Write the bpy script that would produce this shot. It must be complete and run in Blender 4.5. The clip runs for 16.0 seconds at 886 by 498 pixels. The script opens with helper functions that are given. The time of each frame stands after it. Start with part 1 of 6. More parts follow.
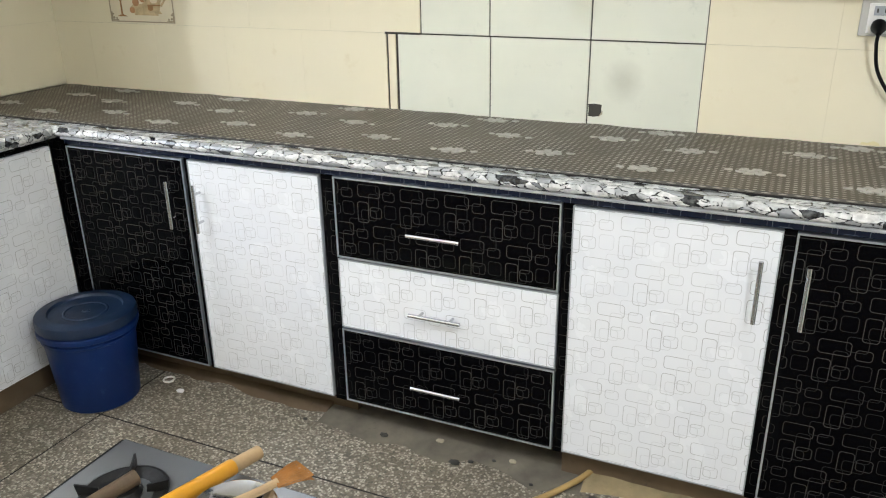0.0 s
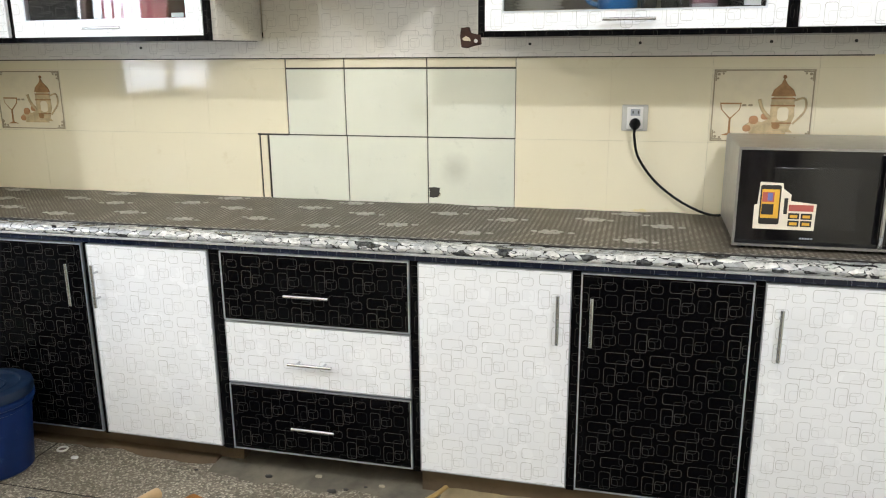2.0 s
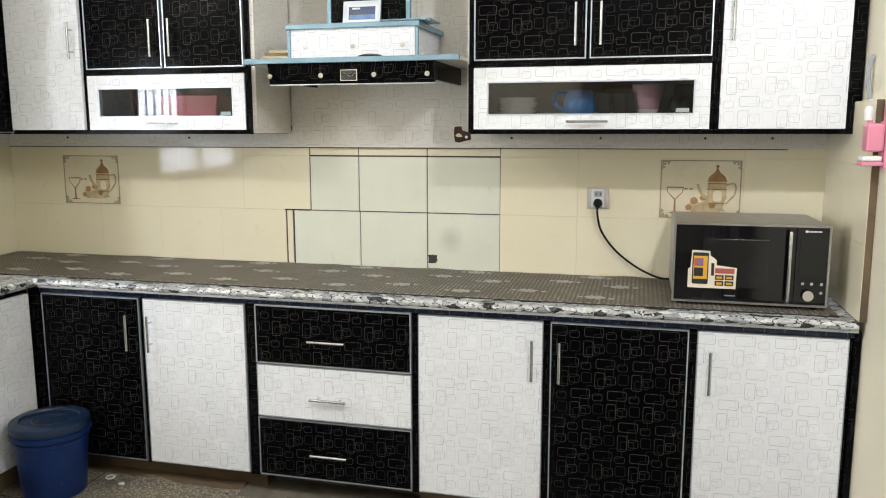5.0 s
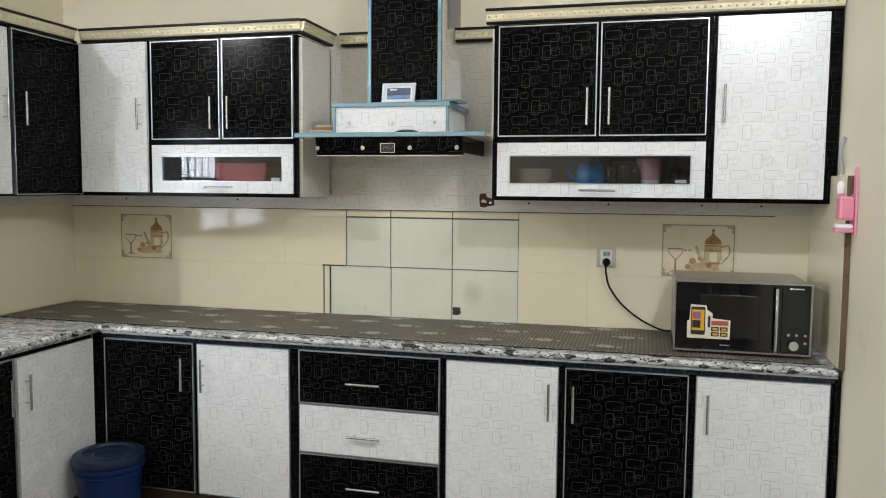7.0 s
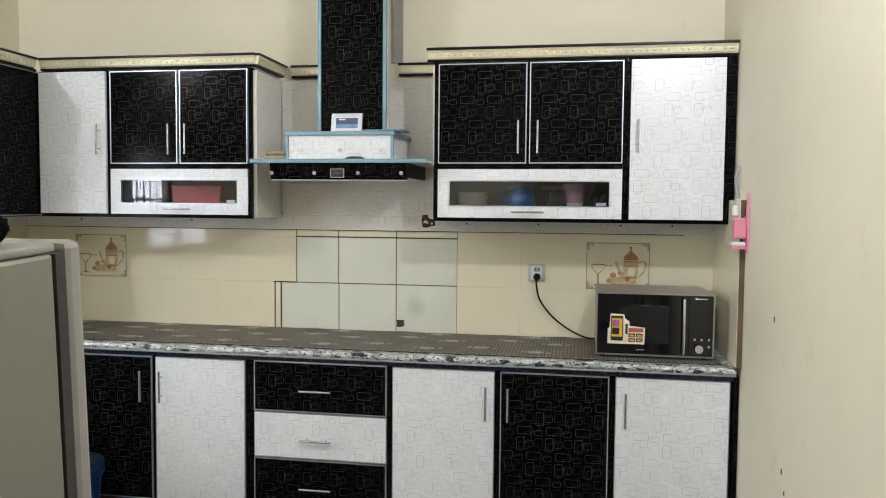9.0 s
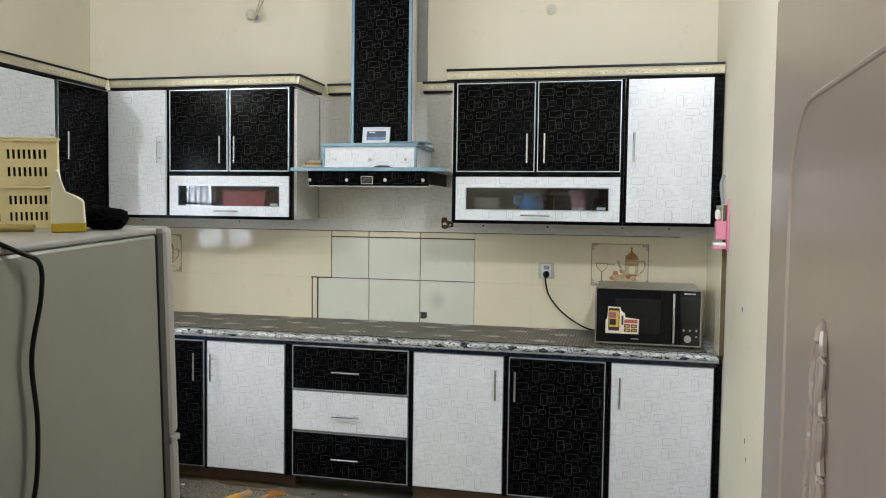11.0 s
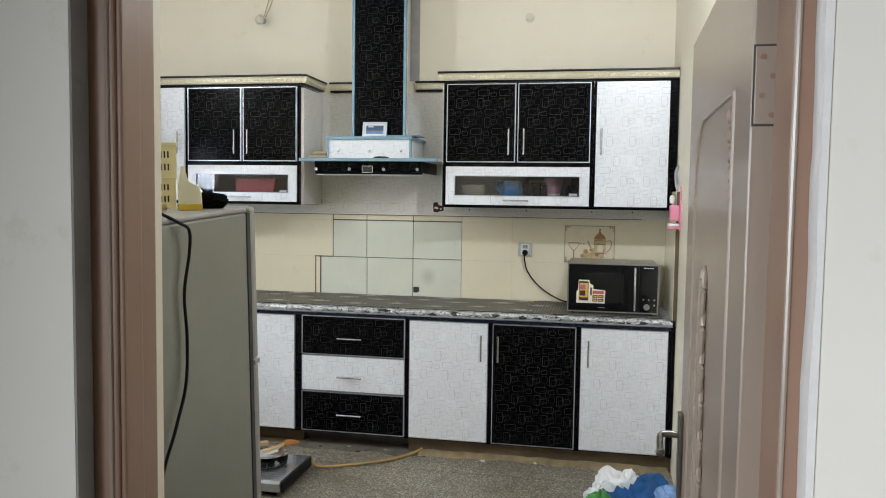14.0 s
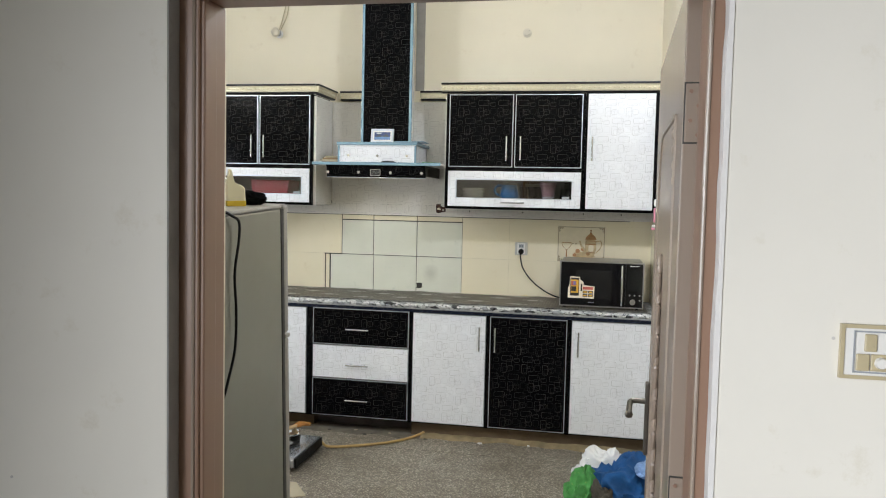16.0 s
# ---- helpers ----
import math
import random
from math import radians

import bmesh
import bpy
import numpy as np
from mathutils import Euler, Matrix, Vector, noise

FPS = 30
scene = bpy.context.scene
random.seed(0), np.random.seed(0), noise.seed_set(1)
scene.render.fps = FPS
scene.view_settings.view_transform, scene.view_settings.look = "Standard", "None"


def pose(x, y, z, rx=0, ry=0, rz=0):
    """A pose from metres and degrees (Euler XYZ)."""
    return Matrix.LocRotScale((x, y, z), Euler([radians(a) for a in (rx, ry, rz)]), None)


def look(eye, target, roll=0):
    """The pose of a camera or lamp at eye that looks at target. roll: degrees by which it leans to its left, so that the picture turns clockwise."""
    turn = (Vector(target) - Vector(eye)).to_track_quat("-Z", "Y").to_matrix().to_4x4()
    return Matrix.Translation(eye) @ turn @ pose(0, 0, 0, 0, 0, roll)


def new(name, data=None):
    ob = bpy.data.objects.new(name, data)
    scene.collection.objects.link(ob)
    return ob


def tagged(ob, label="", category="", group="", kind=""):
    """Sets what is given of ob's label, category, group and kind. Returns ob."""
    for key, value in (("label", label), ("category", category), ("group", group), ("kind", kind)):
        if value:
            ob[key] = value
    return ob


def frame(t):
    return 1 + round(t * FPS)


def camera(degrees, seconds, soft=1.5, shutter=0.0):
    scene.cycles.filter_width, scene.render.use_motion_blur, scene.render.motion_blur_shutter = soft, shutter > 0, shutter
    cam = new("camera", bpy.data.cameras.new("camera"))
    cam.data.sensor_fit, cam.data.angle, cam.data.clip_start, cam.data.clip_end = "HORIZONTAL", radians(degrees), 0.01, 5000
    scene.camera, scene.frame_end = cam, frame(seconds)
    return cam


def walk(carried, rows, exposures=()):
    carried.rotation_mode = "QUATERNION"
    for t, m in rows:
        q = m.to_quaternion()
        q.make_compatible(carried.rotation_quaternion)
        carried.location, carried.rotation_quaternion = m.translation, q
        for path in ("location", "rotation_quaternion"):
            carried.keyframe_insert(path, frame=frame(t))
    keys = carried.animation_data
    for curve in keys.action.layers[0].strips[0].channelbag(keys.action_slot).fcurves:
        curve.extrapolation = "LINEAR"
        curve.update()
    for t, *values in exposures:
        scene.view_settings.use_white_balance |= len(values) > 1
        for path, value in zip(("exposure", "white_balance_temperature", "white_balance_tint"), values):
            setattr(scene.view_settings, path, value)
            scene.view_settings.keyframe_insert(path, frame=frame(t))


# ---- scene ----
cam = camera(59.0, 16.0, soft=1.1)
PATH = [
    (0, (1.442, 0.151, 1.395), (0.678, 1.848, 0.663), -0.8),
    (0.5, (1.515, 0.047, 1.391), (0.73, 1.763, 0.728), -1.0),
    (1, (1.584, -0.07, 1.393), (0.811, 1.676, 0.797), -1.1),
    (1.5, (1.638, -0.165, 1.408), (0.976, 1.647, 0.879), -0.8),
    (2, (1.636, -0.31, 1.431), (1.162, 1.57, 0.937), -0.5),
    (2.5, (1.683, -0.394, 1.436), (1.336, 1.526, 0.997), -0.8),
    (3, (1.75, -0.447, 1.466), (1.424, 1.489, 1.084), -0.7),
    (3.5, (1.784, -0.519, 1.462), (1.407, 1.415, 1.119), -0.3),
    (4, (1.817, -0.591, 1.47), (1.38, 1.331, 1.13), -0.2),
    (4.5, (1.809, -0.694, 1.481), (1.354, 1.225, 1.154), -0.0),
    (5, (1.785, -0.839, 1.487), (1.302, 1.078, 1.183), -0.1),
    (5.2, (1.786, -0.883, 1.486), (1.285, 1.032, 1.198), -0.1),
    (7.5, (1.786, -1.306, 1.529), (1.295, 0.628, 1.391), 0.6),
    (8, (1.759, -1.386, 1.522), (1.372, 0.569, 1.399), 0.3),
    (8.5, (1.777, -1.471, 1.536), (1.429, 0.494, 1.413), 0.3),
    (9, (1.822, -1.545, 1.542), (1.482, 0.423, 1.43), 0.5),
    (9.5, (1.898, -1.665, 1.532), (1.507, 0.295, 1.449), 0.9),
    (12, (2.066, -2.141, 1.528), (1.615, -0.195, 1.423), 0.6),
    (12.5, (2.086, -2.231, 1.516), (1.628, -0.287, 1.412), 0.5),
    (13, (2.065, -2.332, 1.522), (1.611, -0.388, 1.415), 0.8),
    (13.5, (2.064, -2.455, 1.53), (1.654, -0.502, 1.402), 0.8),
    (14, (2.067, -2.546, 1.524), (1.682, -0.588, 1.393), 0.8),
    (14.5, (2.081, -2.625, 1.519), (1.697, -0.666, 1.391), 1.0),
    (15, (2.123, -2.739, 1.506), (1.739, -0.78, 1.382), 1.1),
    (15.5, (2.139, -2.847, 1.514), (1.754, -0.889, 1.389), 1.2),
    (16, (2.129, -2.911, 1.513), (1.743, -0.952, 1.391), 1.3),
]
walk(cam, [(t, look(eye, target, roll)) for t, eye, target, roll in PATH],
     exposures=[(0, 0.55, 6050, 10), (2, 0.54, 6250, 10), (3, 0.34, 6300, 10), (5.2, 0.36, 6300, 10), (7.5, -0.15, 6200, 10), (9.5, -0.04, 6200, 10), (12, -0.12, 5900, 8), (14, -0.08, 5950, 9), (16, 0.04, 6100, 10)])

# ---- light ----
world = bpy.data.worlds.new("world")
scene.world = world
world.use_nodes = True
wn = world.node_tree
sky = wn.nodes.new("ShaderNodeTexSky")
sky.sky_type, sky.sun_disc = "NISHITA", False
sky.sun_elevation, sky.sun_rotation = radians(50), radians(70)
wn.nodes["Background"].inputs["Strength"].default_value = 0.06
wn.links.new(sky.outputs[0], wn.nodes["Background"].inputs["Color"])


def area_lamp(name, where, target, wide, high, watts, colour, spread=180):
    data = bpy.data.lights.new(name, "AREA")
    data.shape, data.size, data.size_y, data.energy, data.color = "RECTANGLE", wide, high, watts, colour
    data.spread = radians(spread)
    ob = new(name, data)
    ob.matrix_world = look(where, target)
    return ob


# daylight in the kitchen window, an added hall lamp, bulbs on the kitchen's side walls
def bulb_lamp(name, where, watts, colour):
    data = bpy.data.lights.new(name, "POINT")
    data.energy, data.color, data.shadow_soft_size = watts, colour, 0.035
    ob = new(name, data)
    ob.location = where
    return ob


BULB_RIGHT, BULB_LEFT = (2.43, 0.17, 2.68), (-1.27, -0.05, 2.72)
area_lamp("window_daylight", (-1.42, 0.65, 1.565), (0.6, 0.65, 1.50), 1.14, 0.78, 39, (0.89, 0.935, 1.0))
# unseen fill, narrowed and aimed to brighten the right jamb and wall
area_lamp("hall_fill", (0.3, -4.93, 1.5), (3.7, -1.5, 0.6), 1.3, 1.9, 37, (1.0, 0.985, 0.975), 74)
bulb_lamp("bulb_glow_right", BULB_RIGHT, 62, (0.915, 0.935, 1.0))
bulb_lamp("bulb_glow_left", BULB_LEFT, 54, (0.915, 0.935, 1.0))

# ---- materials ----


def mat(name, colour=(0.8, 0.8, 0.8), rough=0.5, metal=0.0, spec=0.5):
    m = bpy.data.materials.new(name)
    m.use_nodes = True
    b = m.node_tree.nodes["Principled BSDF"]
    b.inputs["Base Color"].default_value = (*colour, 1)
    b.inputs["Roughness"].default_value = rough
    b.inputs["Metallic"].default_value = metal
    b.inputs["Specular IOR Level"].default_value = spec
    return m


def node(m, kind, **inputs):
    n = m.node_tree.nodes.new(kind)
    for k, v in inputs.items():
        n.inputs[k.replace("_", " ")].default_value = v
    return n


def link(m, a, b):
    m.node_tree.links.new(a, b)


def bsdf(m):
    return m.node_tree.nodes["Principled BSDF"]


def coords(m):
    return node(m, "ShaderNodeTexCoord").outputs["Object"]


def mix(m, fac, a, b):
    n = m.node_tree.nodes.new("ShaderNodeMix")
    n.data_type = "RGBA"
    for sock, v in ((n.inputs[0], fac), (n.inputs[6], a), (n.inputs[7], b)):
        if isinstance(v, bpy.types.NodeSocket):
            link(m, v, sock)
        elif isinstance(v, tuple):
            sock.default_value = (*v, 1)
        else:
            sock.default_value = v
    return n.outputs[2]


def ramp(m, value, stops):
    n = m.node_tree.nodes.new("ShaderNodeValToRGB")
    e = n.color_ramp.elements
    while len(e) < len(stops):
        e.new(0.5)
    for s, (p, c) in zip(e, stops):
        s.position = p
        s.color = (*c, 1) if isinstance(c, tuple) else (c, c, c, 1)
    link(m, value, n.inputs[0])
    return n.outputs[0]


def noisy(m, scale, detail=4.0, rough=0.55):
    n = node(m, "ShaderNodeTexNoise", Scale=scale, Detail=detail, Roughness=rough)
    link(m, coords(m), n.inputs["Vector"])
    return n.outputs["Fac"]


def bump(m, value, strength, distance):
    n = node(m, "ShaderNodeBump", Strength=strength, Distance=distance)
    link(m, value, n.inputs["Height"])
    link(m, n.outputs[0], bsdf(m).inputs["Normal"])


def math_node(m, op, a, b=None, c=None, clamp=False):
    n = m.node_tree.nodes.new("ShaderNodeMath")
    n.operation, n.use_clamp = op, clamp
    for i, v in enumerate((a, b, c)):
        if v is None:
            continue
        if isinstance(v, bpy.types.NodeSocket):
            link(m, v, n.inputs[i])
        else:
            n.inputs[i].default_value = v
    return n.outputs[0]


def vec_node(m, op, a, b=None, c=None):
    n = m.node_tree.nodes.new("ShaderNodeVectorMath")
    n.operation = op
    for i, v in enumerate((a, b, c)):
        if v is None:
            continue
        if isinstance(v, bpy.types.NodeSocket):
            link(m, v, n.inputs[i])
        else:
            n.inputs[i].default_value = v
    return n.outputs[1] if op == "LENGTH" else n.outputs[0]


def worn(name, colour, rough, metal=0.0, spread=0.12, scale=6.0, grain=120.0, relief=0.15, spec=0.5, dirt=None, vary=1.0):
    """A surface with stains at a large scale and grain at a small one."""
    m = mat(name, colour, rough, metal, spec)
    big = ramp(m, noisy(m, scale), [(0.3, 0.0), (0.7, 1.0)])
    dark = dirt or tuple(c * (1 - spread * 2) for c in colour)
    c = mix(m, big, tuple(min(1, k * (1 + spread * 0.5)) for k in colour), tuple(k * (1 - spread) for k in colour))
    spot = ramp(m, noisy(m, scale * 5, 6.0, 0.7), [(0.60, 0.0), (0.78, 1.0)])
    c = mix(m, spot, c, dark)
    link(m, c, bsdf(m).inputs["Base Color"])
    r = node(m, "ShaderNodeMapRange", To_Min=rough * (1 - 0.25 * vary), To_Max=min(1, rough * (1 + 0.35 * vary)))
    link(m, noisy(m, scale * 3), r.inputs[0])
    link(m, r.outputs[0], bsdf(m).inputs["Roughness"])
    bump(m, noisy(m, grain), relief, 0.002)
    return m


CELL_W, ROW_H, ROWS = 0.128, 0.114, 3
# rounded rectangles of the sheet's print: centre x, y, width, height, strength
PRINT = [(0.0, 0.0, 0.066, 0.034, 1.0), (0.060, -0.010, 0.034, 0.025, 0.8), (-0.019, -0.061, 0.033, 0.058, 1.0),
         (0.020, -0.059, 0.034, 0.030, 0.85), (0.063, -0.053, 0.035, 0.037, 0.45), (0.014, -0.030, 0.030, 0.046, 0.42),
         (-0.002, -0.068, 0.046, 0.028, 0.48), (0.044, 0.014, 0.044, 0.036, 0.40)]


def laminate(name, ground, line, faint, rough, gain=1.0):
    """PVC sheet printed all over with outlines of rounded rectangles."""
    m = mat(name, ground, rough)
    sep = node(m, "ShaderNodeSeparateXYZ")
    link(m, coords(m), sep.inputs[0])
    comb = node(m, "ShaderNodeCombineXYZ")
    link(m, math_node(m, "ADD", sep.outputs[0], sep.outputs[1]), comb.inputs[0])
    link(m, sep.outputs[2], comb.inputs[1])
    total = None
    for row in range(ROWS):
        for cx, cy, w, h, s in PRINT:
            d = vec_node(m, "SUBTRACT", comb.outputs[0], (cx + row * CELL_W / ROWS, cy - row * ROW_H, 0))
            d = vec_node(m, "WRAP", d, (CELL_W / 2, ROWS * ROW_H / 2, 1), (-CELL_W / 2, -ROWS * ROW_H / 2, -1))
            r = 0.0075
            d = vec_node(m, "SUBTRACT", vec_node(m, "ABSOLUTE", d), (w / 2 - r, h / 2 - r, 2))
            d = vec_node(m, "LENGTH", vec_node(m, "MAXIMUM", d, (0, 0, 0)))
            d = math_node(m, "ABSOLUTE", math_node(m, "SUBTRACT", d, r))
            d = math_node(m, "MULTIPLY_ADD", d, -1 / 0.0010, 1.15, clamp=True)
            d = math_node(m, "MULTIPLY", d, s)
            total = d if total is None else math_node(m, "MAXIMUM", total, d)
    uneven = ramp(m, noisy(m, 9.0), [(0.35, 0.55), (0.65, 1.0)])
    total = math_node(m, "MULTIPLY", total, uneven)
    total = math_node(m, "MULTIPLY", total, gain)
    soft = ramp(m, noisy(m, 3.5), [(0.3, 0.0), (0.75, 1.0)])
    base = mix(m, soft, ground, faint)
    link(m, mix(m, total, base, line), bsdf(m).inputs["Base Color"])
    r = node(m, "ShaderNodeMapRange", To_Min=max(0.04, rough - 0.06), To_Max=rough + 0.1)
    link(m, noisy(m, 7.0), r.inputs[0])
    link(m, r.outputs[0], bsdf(m).inputs["Roughness"])
    bump(m, math_node(m, "ADD", total, math_node(m, "MULTIPLY", noisy(m, 40.0), 0.15)), 0.12, 0.001)
    return m


BLACK = laminate("black_printed_sheet", (0.002, 0.002, 0.0025), (0.076, 0.072, 0.064), (0.0025, 0.0025, 0.003), 0.13)
bsdf(BLACK).inputs["Specular IOR Level"].default_value = 0.05
WHITE = laminate("white_printed_sheet", (0.83, 0.845, 0.87), (0.345, 0.34, 0.34), (0.79, 0.81, 0.84), 0.24, 1.0)
PANEL = laminate("grey_white_printed_sheet", (0.75, 0.725, 0.67), (0.36, 0.33, 0.30), (0.69, 0.665, 0.61), 0.35, 1.0)
RAIL = laminate("dark_blue_printed_sheet", (0.008, 0.015, 0.042), (0.24, 0.30, 0.42), (0.013, 0.022, 0.06), 0.2, 0.8)
TRAY = worn("scratched_steel_tray", (0.40, 0.41, 0.42), 0.24, 0.7, 0.04, 5, 200, 0.03, 0.5, (0.38, 0.385, 0.39), 0.6)
STEEL = worn("brushed_steel", (0.56, 0.575, 0.60), 0.2, 1.0, 0.03, 12, 300, 0.02)
CHROME = mat("chrome", (0.62, 0.63, 0.65), 0.12, 1.0)
TRIM = worn("aluminium_edging", (0.64, 0.69, 0.76), 0.35, 0.9, 0.06, 20, 200, 0.05)
BLUE_TRIM = worn("blue_film_edging", (0.27, 0.42, 0.54), 0.22, 0.5, 0.05, 14, 200, 0.05)
CARCASS = worn("dark_board", (0.007, 0.0065, 0.0065), 0.35, 0, 0.2, 10, 120, 0.15, 0.25)
CREAM_WALL = worn("cream_wall_paint", (0.81, 0.75, 0.59), 0.55, 0, 0.05, 1.3, 60, 0.12, 0.3, (0.70, 0.62, 0.46))
HALL_WALL = worn("off_white_hall_paint", (0.81, 0.785, 0.71), 0.45, 0, 0.05, 1.6, 70, 0.15, 0.35, (0.70, 0.66, 0.55))
PLASTER = worn("bare_plaster", (0.62, 0.60, 0.57), 0.8, 0, 0.15, 9, 80, 0.5)
CEIL = worn("white_ceiling_paint", (0.80, 0.79, 0.76), 0.7, 0, 0.04, 1.5)
TILE = worn("cream_glazed_tile", (0.83, 0.765, 0.57), 0.07, 0, 0.03, 2.0, 6, 0.02, 0.38, (0.74, 0.66, 0.45))
PALE_TILE = worn("pale_green_white_tile", (0.76, 0.77, 0.65), 0.2, 0, 0.07, 3.0, 30, 0.05, 0.5, (0.60, 0.62, 0.52))
smudge = vec_node(PALE_TILE, "LENGTH", vec_node(PALE_TILE, "MULTIPLY", vec_node(PALE_TILE, "SUBTRACT", coords(PALE_TILE), (0.378, 0.0, 0.142)), (1.0, 0.0, 0.9)))
smudge = math_node(PALE_TILE, "ADD", smudge, math_node(PALE_TILE, "MULTIPLY", noisy(PALE_TILE, 25.0), 0.03))
smudge = ramp(PALE_TILE, math_node(PALE_TILE, "MULTIPLY", smudge, 10.0), [(0.25, 0.36), (0.8, 0.0)])
glaze = bsdf(PALE_TILE).inputs["Base Color"].links[0].from_socket
link(PALE_TILE, mix(PALE_TILE, smudge, glaze, (0.34, 0.34, 0.27)), bsdf(PALE_TILE).inputs["Base Color"])
GROUT = worn("dark_joint", (0.05, 0.045, 0.035), 0.9)
LIGHT_GROUT = worn("cream_joint", (0.70, 0.62, 0.44), 0.8)
BROWN_PAINT = worn("brown_gloss_paint", (0.27, 0.168, 0.115), 0.32, 0, 0.05, 3, 30, 0.05, 0.5, (0.25, 0.155, 0.11), 0.3)
LEAF_PAINT = worn("taupe_gloss_door_paint", (0.32, 0.258, 0.205), 0.26, 0, 0.03, 1.6, 12, 0.02, 0.5, (0.325, 0.26, 0.21), 0.15)
CEMENT = worn("stained_grey_cement", (0.17, 0.15, 0.115), 0.7, 0, 0.4, 9, 60, 0.6, 0.4, (0.10, 0.085, 0.06))
MORTAR = worn("tan_mortar", (0.27, 0.21, 0.115), 0.8, 0, 0.35, 12, 60, 0.6, 0.3, (0.14, 0.10, 0.05))
PLINTH = worn("tan_plinth_cement", (0.13, 0.09, 0.05), 0.75, 0, 0.25, 7, 60, 0.5)
DARK_GREY_CEMENT = worn("dark_grey_cement", (0.10, 0.09, 0.085), 0.85, 0, 0.3, 8, 50, 0.5)
FRIDGE = worn("silver_grey_fridge_steel", (0.235, 0.23, 0.19), 0.33, 0.3, 0.05, 3, 260, 0.04)
FRIDGE_TOP = worn("fridge_top_plastic", (0.30, 0.285, 0.255), 0.45, 0, 0.1, 9)
GASKET = worn("dark_gasket", (0.04, 0.038, 0.032), 0.6)
BLACK_PLASTIC = worn("black_plastic", (0.004, 0.004, 0.004), 0.45, 0, 0.1, 12, 120, 0.15, 0.2)
BLACK_GLASS = mat("black_glass", (0.004, 0.004, 0.005), 0.05)
SILVER_PLASTIC = worn("silver_casing", (0.36, 0.35, 0.335), 0.3, 0.7, 0.06, 8, 250, 0.04)
WHITE_PLASTIC = worn("white_plastic", (0.80, 0.79, 0.75), 0.3, 0, 0.05, 14)
BEIGE_PLASTIC = worn("beige_plastic", (0.50, 0.43, 0.27), 0.35, 0, 0.08, 14)
GREY_PLASTIC = worn("grey_plastic", (0.34, 0.36, 0.38), 0.35, 0, 0.08, 14)
BUCKET_BLUE = worn("blue_bucket_plastic", (0.004, 0.020, 0.105), 0.38, 0, 0.2, 7, 50, 0.2, 0.3, (0.02, 0.05, 0.14))
LID_BLUE = worn("dusty_blue_lid_plastic", (0.006, 0.020, 0.056), 0.42, 0, 0.25, 8, 60, 0.2, 0.5, (0.035, 0.05, 0.08))
PINK = worn("pink_plastic", (0.72, 0.26, 0.36), 0.35, 0, 0.08, 12)
CREAM_PLASTIC = worn("cream_plastic", (0.78, 0.69, 0.38), 0.4, 0, 0.06, 9)
RED = worn("red_plastic", (0.42, 0.02, 0.03), 0.35, 0, 0.1, 9)
BLUE = worn("blue_plastic", (0.01, 0.14, 0.36), 0.3, 0, 0.1, 9)
WOOD = worn("pale_turned_wood", (0.52, 0.36, 0.19), 0.5, 0, 0.2, 18, 140, 0.3)
YELLOW = worn("yellow_lacquer", (0.72, 0.34, 0.02), 0.3, 0, 0.1, 10)
ORANGE = worn("orange_bristles", (0.40, 0.17, 0.03), 0.6, 0, 0.25, 30)
CAST_IRON = worn("sooty_cast_iron", (0.007, 0.0065, 0.006), 0.5, 0.1, 0.3, 20, 120, 0.5)
RUST = worn("burnt_rusty_steel", (0.035, 0.014, 0.009), 0.7, 0.2, 0.4, 30, 120, 0.5, 0.3, (0.12, 0.05, 0.02))
HOSE = worn("tan_rubber_hose", (0.42, 0.28, 0.10), 0.5, 0, 0.15, 12)
PLATE = worn("white_ceramic", (0.75, 0.73, 0.66), 0.15, 0, 0.04, 12)
CARD = worn("grey_cardboard", (0.42, 0.37, 0.26), 0.8, 0, 0.1, 8)
DECAL_BROWN = worn("brown_tile_print", (0.38, 0.21, 0.09), 0.2, 0, 0.3, 40)
DECAL_TAN = worn("tan_tile_print", (0.60, 0.47, 0.27), 0.2, 0, 0.3, 40)
DECAL_PALE = worn("ivory_tile_print", (0.78, 0.71, 0.53), 0.1, 0, 0.06, 20)
DECAL_LINE = worn("grey_brown_tile_line", (0.33, 0.27, 0.17), 0.3, 0, 0.15, 30)
DECAL_RED = worn("russet_tile_print", (0.50, 0.27, 0.13), 0.2, 0, 0.2, 30)
CLOTH_BLUE = worn("blue_cotton", (0.005, 0.07, 0.22), 0.9, 0, 0.3, 9, 300, 0.6)
CLOTH_GREEN = worn("green_printed_cotton", (0.07, 0.26, 0.06), 0.9, 0, 0.35, 14, 300, 0.6, 0.3, (0.36, 0.42, 0.12))
CLOTH_WHITE = worn("white_cotton", (0.74, 0.74, 0.72), 0.9, 0, 0.08, 9, 300, 0.6)
CLOTH_BROWN = worn("olive_brown_cotton", (0.05, 0.042, 0.028), 0.9, 0, 0.2, 9, 300, 0.6)
CLOTH_PALE = worn("pale_blue_print", (0.20, 0.32, 0.55), 0.9, 0, 0.3, 30, 300, 0.6)
STICKER_WHITE = worn("cream_paper", (0.80, 0.72, 0.60), 0.5, 0, 0.05, 14)
STICKER_ORANGE = worn("orange_ink", (0.72, 0.40, 0.04), 0.5, 0, 0.08, 20)
STICKER_RED = worn("red_ink", (0.45, 0.10, 0.08), 0.5, 0, 0.08, 20)
STICKER_DARK = worn("black_ink", (0.02, 0.018, 0.016), 0.5, 0, 0.08, 20)
STICKER_BLUE = worn("violet_ink", (0.16, 0.17, 0.42), 0.5, 0, 0.15, 20)
PAPER = worn("old_paper", (0.24, 0.16, 0.075), 0.8, 0, 0.2, 18)
